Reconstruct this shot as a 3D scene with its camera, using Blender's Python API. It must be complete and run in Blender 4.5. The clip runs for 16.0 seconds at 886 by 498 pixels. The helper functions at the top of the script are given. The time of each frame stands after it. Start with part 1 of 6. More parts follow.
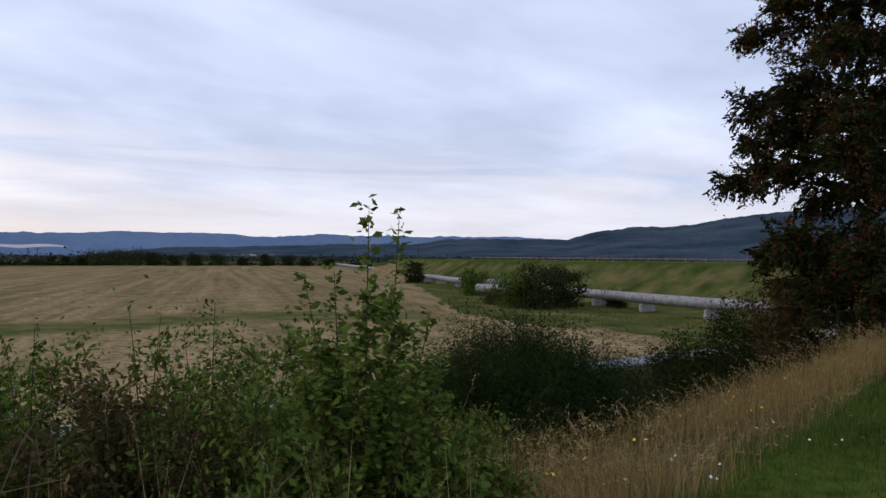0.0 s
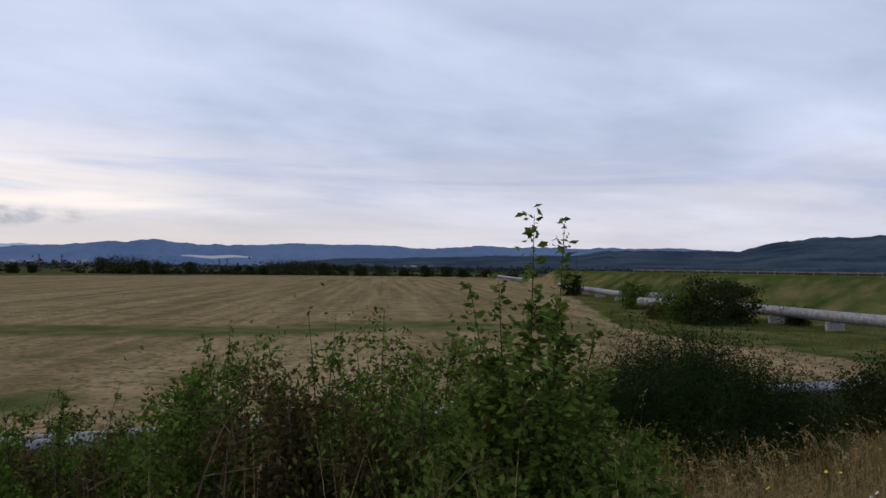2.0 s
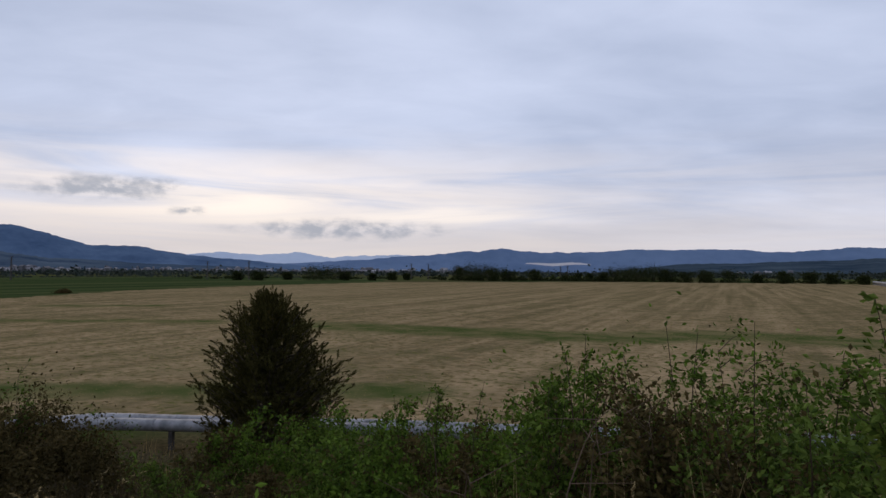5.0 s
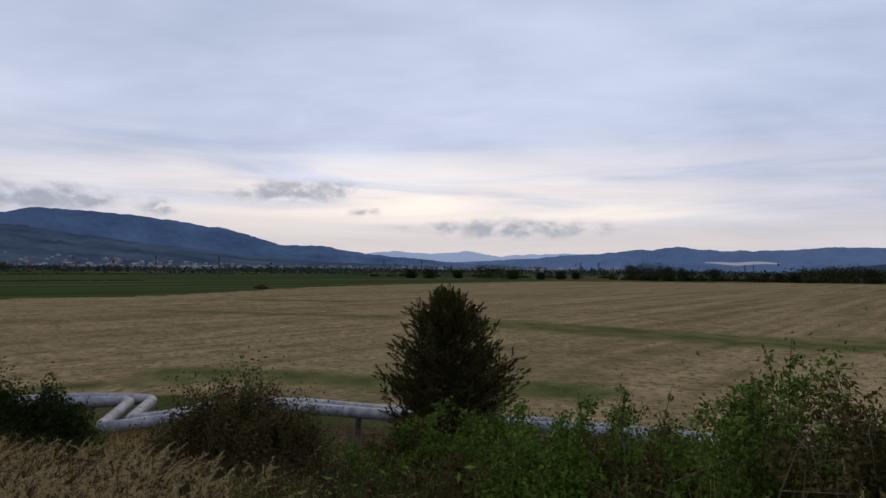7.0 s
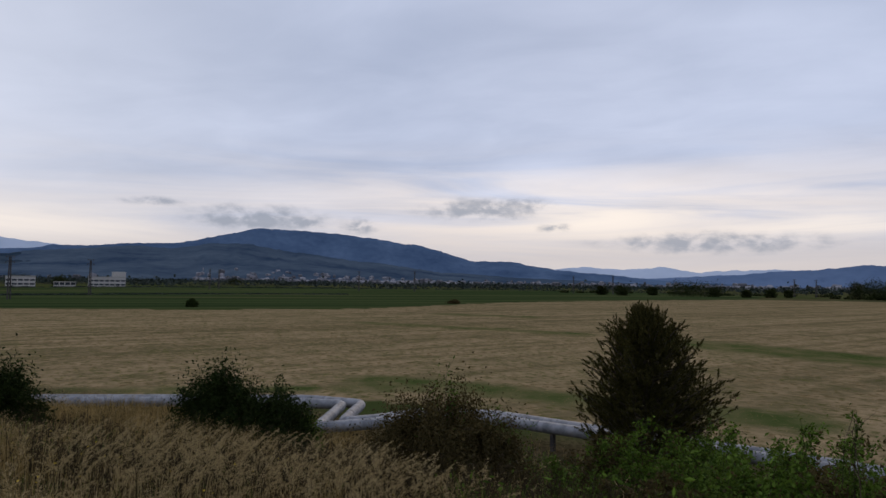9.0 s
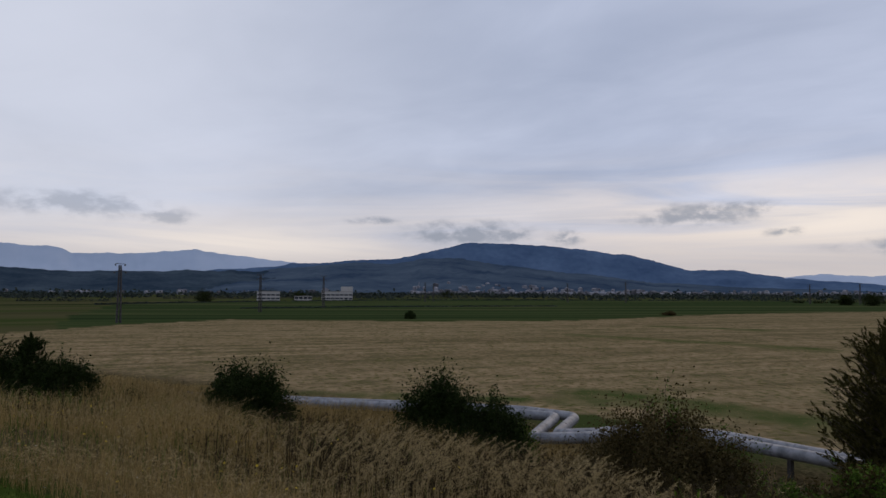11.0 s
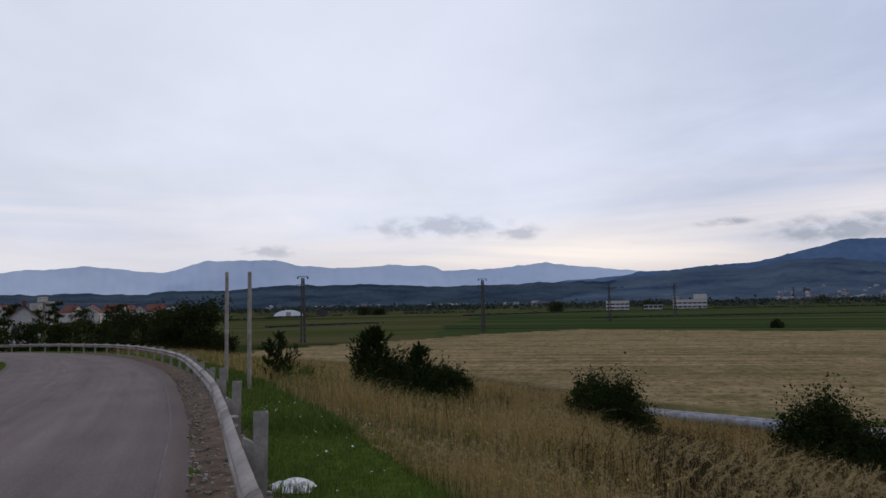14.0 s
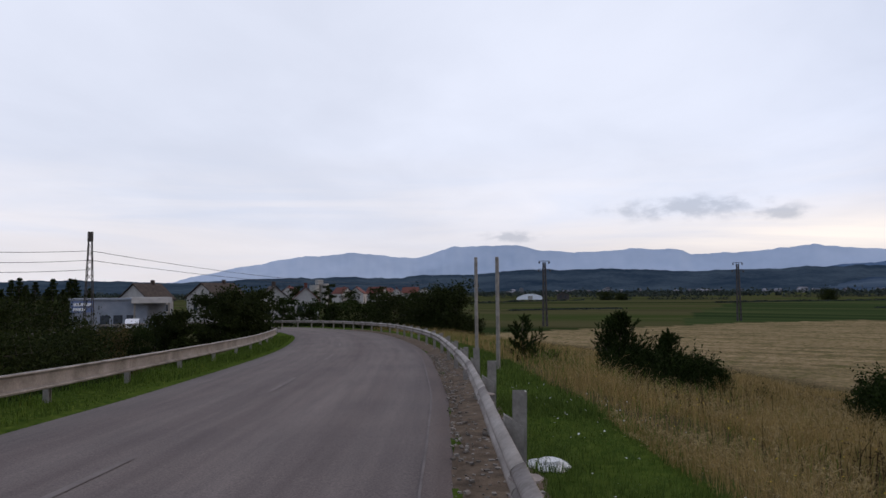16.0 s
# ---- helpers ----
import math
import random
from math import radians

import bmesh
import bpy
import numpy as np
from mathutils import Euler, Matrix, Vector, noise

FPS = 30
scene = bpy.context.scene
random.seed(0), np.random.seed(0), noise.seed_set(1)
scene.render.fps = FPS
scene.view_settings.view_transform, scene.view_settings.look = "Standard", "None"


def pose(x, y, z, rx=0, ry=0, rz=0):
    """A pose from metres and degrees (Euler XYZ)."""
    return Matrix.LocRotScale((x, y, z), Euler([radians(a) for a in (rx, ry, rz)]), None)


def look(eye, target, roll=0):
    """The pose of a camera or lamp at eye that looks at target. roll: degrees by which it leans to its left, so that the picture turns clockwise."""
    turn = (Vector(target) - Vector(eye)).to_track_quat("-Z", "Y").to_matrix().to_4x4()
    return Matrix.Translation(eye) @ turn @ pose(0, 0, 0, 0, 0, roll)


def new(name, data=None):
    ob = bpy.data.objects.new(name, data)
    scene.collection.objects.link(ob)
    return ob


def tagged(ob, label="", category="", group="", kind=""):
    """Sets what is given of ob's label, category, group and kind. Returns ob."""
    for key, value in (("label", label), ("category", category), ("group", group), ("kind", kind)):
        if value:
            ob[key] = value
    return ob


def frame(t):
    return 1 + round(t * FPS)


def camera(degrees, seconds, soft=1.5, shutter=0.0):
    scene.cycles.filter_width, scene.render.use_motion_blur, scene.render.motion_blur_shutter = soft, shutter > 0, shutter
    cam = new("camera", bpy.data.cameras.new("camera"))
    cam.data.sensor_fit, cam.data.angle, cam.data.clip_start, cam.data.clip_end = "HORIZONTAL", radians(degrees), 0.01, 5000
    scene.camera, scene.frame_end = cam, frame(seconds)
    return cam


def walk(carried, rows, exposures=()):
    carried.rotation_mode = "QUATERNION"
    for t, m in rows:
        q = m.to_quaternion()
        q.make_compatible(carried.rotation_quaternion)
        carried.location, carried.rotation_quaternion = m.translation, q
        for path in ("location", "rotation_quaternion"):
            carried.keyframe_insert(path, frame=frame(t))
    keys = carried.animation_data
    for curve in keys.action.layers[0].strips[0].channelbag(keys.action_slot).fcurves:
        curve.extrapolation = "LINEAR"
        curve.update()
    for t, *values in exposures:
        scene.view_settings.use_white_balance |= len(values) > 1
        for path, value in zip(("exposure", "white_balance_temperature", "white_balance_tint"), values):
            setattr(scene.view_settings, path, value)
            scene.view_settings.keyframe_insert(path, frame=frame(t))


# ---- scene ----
cam = camera(66.77, 16.0)
EYE = 1.6
# seconds, x, y, z from the first eye, yaw, pitch, roll
ROWS = [
    (0.0, -0.000, -0.000, 0.000, 0.00, 0.66, -0.39),
    (0.5, -0.004, 0.009, -0.002, 2.40, 0.79, -0.22),
    (1.0, -0.012, 0.012, -0.007, 5.31, 0.95, -0.22),
    (1.5, -0.020, 0.009, -0.009, 8.75, 1.24, -0.49),
    (2.0, -0.042, -0.007, -0.010, 13.29, 1.53, -0.74),
    (2.5, -0.067, -0.006, -0.011, 18.11, 1.61, -0.92),
    (3.0, -0.095, 0.018, -0.010, 23.33, 1.73, -1.01),
    (3.5, -0.128, 0.054, -0.012, 28.12, 1.83, -0.60),
    (4.0, -0.161, 0.067, -0.010, 33.19, 1.95, -0.33),
    (6.5, -0.192, -0.138, 0.006, 52.07, 1.54, -0.47),
    (7.0, -0.161, -0.223, 0.001, 55.84, 1.66, -0.51),
    (7.5, -0.110, -0.319, -0.008, 59.46, 1.91, -0.66),
    (8.0, -0.062, -0.397, -0.016, 63.54, 2.23, -0.73),
    (10.5, 0.103, -0.567, -0.016, 84.80, 3.49, -0.54),
    (11.0, 0.138, -0.573, -0.015, 89.41, 3.68, -0.21),
    (11.5, 0.162, -0.566, -0.012, 93.75, 3.94, 0.13),
    (12.0, 0.167, -0.562, -0.006, 98.44, 4.28, 0.63),
    (12.5, 0.140, -0.578, 0.004, 102.99, 4.70, 0.98),
    (13.0, 0.119, -0.621, 0.010, 108.14, 4.97, 1.18),
    (13.5, 0.110, -0.654, 0.008, 113.03, 4.95, 1.19),
    (14.0, 0.112, -0.677, 0.007, 118.42, 4.69, 1.05),
    (14.5, 0.143, -0.694, 0.009, 123.40, 4.42, 0.89),
    (15.0, 0.197, -0.699, 0.005, 128.72, 4.24, 0.73),
    (15.5, 0.229, -0.697, 0.006, 133.58, 4.02, 0.64),
    (16.0, 0.246, -0.706, 0.013, 138.68, 3.62, 0.42),
]
walk(cam, [(t, pose(x, y, EYE + z, 90 + pitch, roll, yaw)) for t, x, y, z, yaw, pitch, roll in ROWS],
     exposures=[(0.0, 0.28), (2.5, -0.01), (7.0, -0.06), (8.0, -0.08), (11.0, -0.32), (12.0, -0.08), (13.5, -0.03), (14.5, -0.05), (16.0, 0.07)])


FIELD = -4.4  # level of the plain below the road


def polar(az, dist, z=0.0):
    """A place at a bearing (degrees to the left of north) and distance from the viewpoint."""
    a = radians(az)
    return Vector((-math.sin(a) * dist, math.cos(a) * dist, z))


# ---------------------------------------------------------------- world and light
SUN_AZ, SUN_EL = 62.0, 28.0


def build_world():
    w = bpy.data.worlds.new("evening_sky")
    scene.world = w
    w.use_nodes = True
    nt = w.node_tree
    nt.nodes.clear()
    N = nt.nodes.new
    L = nt.links.new

    def math_node(op, a, b=None, c=None):
        n = N("ShaderNodeMath")
        n.operation = op
        for i, v in enumerate((a, b, c)):
            if v is None:
                continue
            if isinstance(v, (int, float)):
                n.inputs[i].default_value = v
            else:
                L(v, n.inputs[i])
        return n.outputs[0]

    def smooth(v, lo, hi):
        n = N("ShaderNodeMapRange")
        n.interpolation_type = "SMOOTHSTEP"
        n.inputs["From Min"].default_value, n.inputs["From Max"].default_value = lo, hi
        L(v, n.inputs["Value"])
        return n.outputs["Result"]

    def mix(fac, a, b):
        n = N("ShaderNodeMix")
        n.data_type = "RGBA"
        if isinstance(fac, float):
            n.inputs[0].default_value = fac
        else:
            L(fac, n.inputs[0])
        for i, v in ((6, a), (7, b)):
            if isinstance(v, tuple):
                n.inputs[i].default_value = (*v, 1)
            else:
                L(v, n.inputs[i])
        return n.outputs[2]

    def noise_tex(vec, scale, detail=5, rough=0.55, dist=0.0):
        n = N("ShaderNodeTexNoise")
        n.inputs["Scale"].default_value, n.inputs["Detail"].default_value = scale, detail
        n.inputs["Roughness"].default_value, n.inputs["Distortion"].default_value = rough, dist
        L(vec, n.inputs["Vector"])
        return n.outputs["Fac"]

    tc = N("ShaderNodeTexCoord")
    sep = N("ShaderNodeSeparateXYZ")
    L(tc.outputs["Generated"], sep.inputs[0])
    x, y, z = sep.outputs
    up = math_node("MAXIMUM", z, 0.0)
    # cloud deck seen in perspective, streaked along one bearing
    k = math_node("ADD", up, 0.10)
    px, py = math_node("DIVIDE", x, k), math_node("DIVIDE", y, k)
    ca, sa = math.cos(radians(48)), math.sin(radians(48))
    u = math_node("ADD", math_node("MULTIPLY", px, ca), math_node("MULTIPLY", py, sa))
    v = math_node("SUBTRACT", math_node("MULTIPLY", py, ca), math_node("MULTIPLY", px, sa))
    comb = N("ShaderNodeCombineXYZ")
    L(math_node("MULTIPLY", u, 0.7), comb.inputs[0])
    L(v, comb.inputs[1])
    deck = noise_tex(comb.outputs[0], 0.5, 5, 0.45, 0.5)
    fine = noise_tex(comb.outputs[0], 2.2, 6, 0.55, 0.4)
    body = smooth(math_node("ADD", math_node("MULTIPLY", deck, 0.78), math_node("MULTIPLY", fine, 0.22)), 0.30, 0.72)
    # bearing to the left of north, and height angle, in degrees
    az = math_node("MULTIPLY", math_node("ARCTAN2", math_node("MULTIPLY", x, -1.0), y), 57.29578)
    el = math_node("MULTIPLY", math_node("ARCSINE", z), 57.29578)
    grey = mix(body, GREY, WHITE)
    # brighter, whiter sky to the left of the hill
    pale = smooth(az, 70.0, 125.0)
    grey = mix(math_node("MULTIPLY", pale, 0.55), grey, PALE)
    # clear band under the deck where the low sun glows through
    band = math_node("MULTIPLY", smooth(el, 13.0, 4.5), 1.0)
    near = math_node("EXPONENT", math_node("MULTIPLY", math_node("POWER", math_node("DIVIDE", math_node("SUBTRACT", az, 60.0), 27.0), 2.0), -1.0))
    comb2 = N("ShaderNodeCombineXYZ")
    L(math_node("MULTIPLY", az, 0.035), comb2.inputs[0])
    L(math_node("MULTIPLY", el, 0.34), comb2.inputs[1])
    streak = noise_tex(comb2.outputs[0], 1.0, 6, 0.55, 0.9)
    lit = math_node("MULTIPLY", math_node("MULTIPLY", band, math_node("ADD", math_node("MULTIPLY", near, 0.68), 0.28)), smooth(streak, 0.26, 0.68))
    sky = mix(lit, grey, GLOW)
    low = math_node("MULTIPLY", smooth(el, 7.5, 1.5), math_node("MULTIPLY_ADD", math_node("MULTIPLY", smooth(az, -10.0, 40.0), smooth(az, 150.0, 120.0)), 0.4, 0.45))
    sky = mix(low, sky, HORIZON)
    # brighter breaks where the sun shows through
    breaks = None
    for a0, e0, wa, we in BREAKS:
        g = math_node("EXPONENT", math_node("MULTIPLY", math_node("ADD",
            math_node("POWER", math_node("DIVIDE", math_node("SUBTRACT", az, a0), wa), 2.0),
            math_node("POWER", math_node("DIVIDE", math_node("SUBTRACT", el, e0), we), 2.0)), -1.0))
        breaks = g if breaks is None else math_node("MAXIMUM", breaks, g)
    sky = mix(math_node("MULTIPLY", math_node("MULTIPLY", breaks, 0.75), smooth(streak, 0.22, 0.6)), sky, SUNLIT)
    # torn dark scraps of low cloud
    comb3 = N("ShaderNodeCombineXYZ")
    L(math_node("MULTIPLY", az, 0.42), comb3.inputs[0])
    L(math_node("MULTIPLY", el, 0.8), comb3.inputs[1])
    torn = noise_tex(comb3.outputs[0], 1.0, 8, 0.58, 0.15)
    scraps = None
    for a0, e0, wa, we in SCRAPS:
        g = math_node("EXPONENT", math_node("MULTIPLY", math_node("ADD",
            math_node("POWER", math_node("DIVIDE", math_node("SUBTRACT", az, a0), wa), 2.0),
            math_node("POWER", math_node("DIVIDE", math_node("SUBTRACT", el, e0), we), 2.0)), -1.0))
        scraps = g if scraps is None else math_node("MAXIMUM", scraps, g)
    scraps = smooth(math_node("MULTIPLY", scraps, math_node("MAXIMUM", math_node("MULTIPLY_ADD", torn, 4.6, -1.35), 0.0)), 0.16, 1.15)
    sky = mix(math_node("MULTIPLY", scraps, math_node("MULTIPLY_ADD", smooth(az, 115.0, 95.0), 0.28, 0.5)), sky, SCRAP)
    nish = N("ShaderNodeTexSky")
    nish.sky_type, nish.sun_disc = "NISHITA", False
    nish.sun_elevation, nish.sun_rotation = radians(SUN_EL), radians(-SUN_AZ)
    bg1, bg2, cover, out = N("ShaderNodeBackground"), N("ShaderNodeBackground"), N("ShaderNodeMixShader"), N("ShaderNodeOutputWorld")
    L(nish.outputs[0], bg1.inputs[0])
    bg1.inputs[1].default_value = 0.05
    L(sky, bg2.inputs[0])
    bg2.inputs[1].default_value = 1.0
    cover.inputs[0].default_value = 0.96  # the cloud deck hides nearly all of the clear sky
    L(bg1.outputs[0], cover.inputs[1])
    L(bg2.outputs[0], cover.inputs[2])
    L(cover.outputs[0], out.inputs[0])


GREY, WHITE, PALE = (0.41, 0.48, 0.66), (0.73, 0.80, 1.01), (0.88, 0.90, 0.99)
GLOW, HORIZON, SCRAP = (1.18, 1.03, 0.92), (0.70, 0.645, 0.65), (0.32, 0.36, 0.45)
# bearing, height angle, half widths of the bright breaks, and of the low scraps of cloud
SUNLIT = (1.16, 1.04, 0.94)
BREAKS = [(58.5, 5.3, 8.0, 1.5), (42.0, 4.6, 9.0, 1.0), (107.0, 4.0, 14.0, 1.4)]
SCRAPS = [(68.6, 6.2, 5.5, 1.0), (65.5, 6.6, 3.0, 0.7), (87.4, 5.1, 6.0, 1.1), (84.0, 4.9, 3.0, 0.7), (50.3, 3.4, 8.5, 0.9), (118.5, 6.5, 7.0, 1.1), (112.0, 5.9, 2.5, 0.7), (79.0, 4.6, 1.8, 0.7), (62.5, 4.7, 1.4, 0.45), (133, 4.6, 3.0, 0.5), (95, 6.0, 2.5, 0.4)]
build_world()
sun = new("low_sun", bpy.data.lights.new("low_sun", "SUN"))
sun.data.energy, sun.data.angle, sun.data.color = 0.75, radians(30), (1.0, 0.74, 0.48)
sun.matrix_world = look(polar(SUN_AZ, 100, 100 * math.tan(radians(SUN_EL))), (0, 0, 0))


# ---------------------------------------------------------------- materials
def material(name, c1, c2, scale=3.0, rough=0.85, bump=0.15, fine=40.0, metal=0.0, coords="Object", island=0.0, per_object=0.0, trans=0.0, c3=None, spec=0.12, stretch=(1, 1, 1)):
    m = bpy.data.materials.new(name)
    m.use_nodes = True
    nt = m.node_tree
    N, L = nt.nodes.new, nt.links.new
    b = nt.nodes["Principled BSDF"]
    tc, mp = N("ShaderNodeTexCoord"), N("ShaderNodeMapping")
    mp.inputs["Scale"].default_value = stretch
    L(tc.outputs[coords], mp.inputs[0])
    n1, n2 = N("ShaderNodeTexNoise"), N("ShaderNodeTexNoise")
    for n, s in ((n1, scale), (n2, fine)):
        n.inputs["Scale"].default_value, n.inputs["Detail"].default_value = s, 5
        L(mp.outputs[0], n.inputs["Vector"])
    add = N("ShaderNodeMath")
    add.operation = "MULTIPLY_ADD"
    L(n2.outputs["Fac"], add.inputs[0])
    add.inputs[1].default_value = 0.45
    L(n1.outputs["Fac"], add.inputs[2])
    ramp = N("ShaderNodeMapRange")
    ramp.inputs["From Min"].default_value, ramp.inputs["From Max"].default_value = 0.45, 1.0
    L(add.outputs[0], ramp.inputs["Value"])
    fac = ramp.outputs["Result"]
    geo, info = N("ShaderNodeNewGeometry"), N("ShaderNodeObjectInfo")
    for amount, sock in ((island, geo.outputs["Random Per Island"]), (per_object, info.outputs["Random"])):
        if amount:
            blend = N("ShaderNodeMix")
            blend.inputs[0].default_value = amount
            L(fac, blend.inputs[2])
            L(sock, blend.inputs[3])
            fac = blend.outputs[0]
    cr = N("ShaderNodeValToRGB")
    cr.color_ramp.elements[0].color, cr.color_ramp.elements[1].color = (*c1, 1), (*c2, 1)
    if c3:
        e = cr.color_ramp.elements.new(0.9)
        e.color = (*c2, 1)
        cr.color_ramp.elements[2].color = (*c3, 1)
    L(fac, cr.inputs[0])
    L(cr.outputs[0], b.inputs["Base Color"])
    b.inputs["Roughness"].default_value, b.inputs["Metallic"].default_value = rough, metal
    b.inputs["Specular IOR Level"].default_value = spec
    if bump:
        bp = N("ShaderNodeBump")
        bp.inputs["Strength"].default_value, bp.inputs["Distance"].default_value = bump, 0.02
        L(n2.outputs["Fac"], bp.inputs["Height"])
        L(bp.outputs[0], b.inputs["Normal"])
    if trans:
        tr, ms = N("ShaderNodeBsdfTranslucent"), N("ShaderNodeMixShader")
        L(cr.outputs[0], tr.inputs[0])
        ms.inputs[0].default_value = trans
        L(b.outputs[0], ms.inputs[1])
        L(tr.outputs[0], ms.inputs[2])
        L(ms.outputs[0], nt.nodes["Material Output"].inputs[0])
    return m


def leafy(name, c1, c2, c3=None, trans=0.3, island=0.78):
    return material(name, c1, c2, 1.2, 0.75, 0, 9.0, island=island, trans=trans, c3=c3, spec=0.06)


def asphalt_material():
    """Worn asphalt: wheel tracks along the run (second map coordinate), mottling and grain."""
    m = bpy.data.materials.new("asphalt")
    m.use_nodes = True
    nt = m.node_tree
    N, L = nt.nodes.new, nt.links.new
    b = nt.nodes["Principled BSDF"]
    tc = N("ShaderNodeTexCoord")

    def nz(coords, scale, detail, stretch=(1, 1, 1)):
        mp, n = N("ShaderNodeMapping"), N("ShaderNodeTexNoise")
        mp.inputs["Scale"].default_value = stretch
        L(tc.outputs[coords], mp.inputs[0])
        L(mp.outputs[0], n.inputs["Vector"])
        n.inputs["Scale"].default_value, n.inputs["Detail"].default_value = scale, detail
        return n.outputs["Fac"]

    def ramp(fac, p0, c0, p1, c1):
        cr = N("ShaderNodeValToRGB")
        e = cr.color_ramp.elements
        e[0].position, e[0].color, e[1].position, e[1].color = p0, (*c0, 1), p1, (*c1, 1)
        L(fac, cr.inputs[0])
        return cr.outputs[0]

    def times(a, c):
        n = N("ShaderNodeMix")
        n.data_type, n.blend_type = "RGBA", "MULTIPLY"
        n.inputs[0].default_value = 1.0
        L(a, n.inputs[6])
        L(c, n.inputs[7])
        return n.outputs[2]

    col = ramp(nz("UV", 1.1, 3, (1.0, 0.02, 1.0)), 0.34, (0.106, 0.084, 0.079), 0.66, (0.146, 0.121, 0.113))
    col = times(col, ramp(nz("UV", 5.0, 5, (1.0, 0.06, 1.0)), 0.3, (0.86, 0.86, 0.86), 0.7, (1.1, 1.09, 1.08)))
    col = times(col, ramp(nz("Object", 0.45, 6), 0.35, (0.9, 0.9, 0.91), 0.7, (1.07, 1.06, 1.05)))
    grain = nz("Object", 46.0, 4)
    col = times(col, ramp(grain, 0.3, (0.74, 0.74, 0.74), 0.7, (1.22, 1.22, 1.22)))
    L(col, b.inputs["Base Color"])
    b.inputs["Roughness"].default_value, b.inputs["Specular IOR Level"].default_value = 0.88, 0.15
    bp = N("ShaderNodeBump")
    bp.inputs["Strength"].default_value, bp.inputs["Distance"].default_value = 0.5, 0.012
    L(grain, bp.inputs["Height"])
    L(bp.outputs[0], b.inputs["Normal"])
    return m


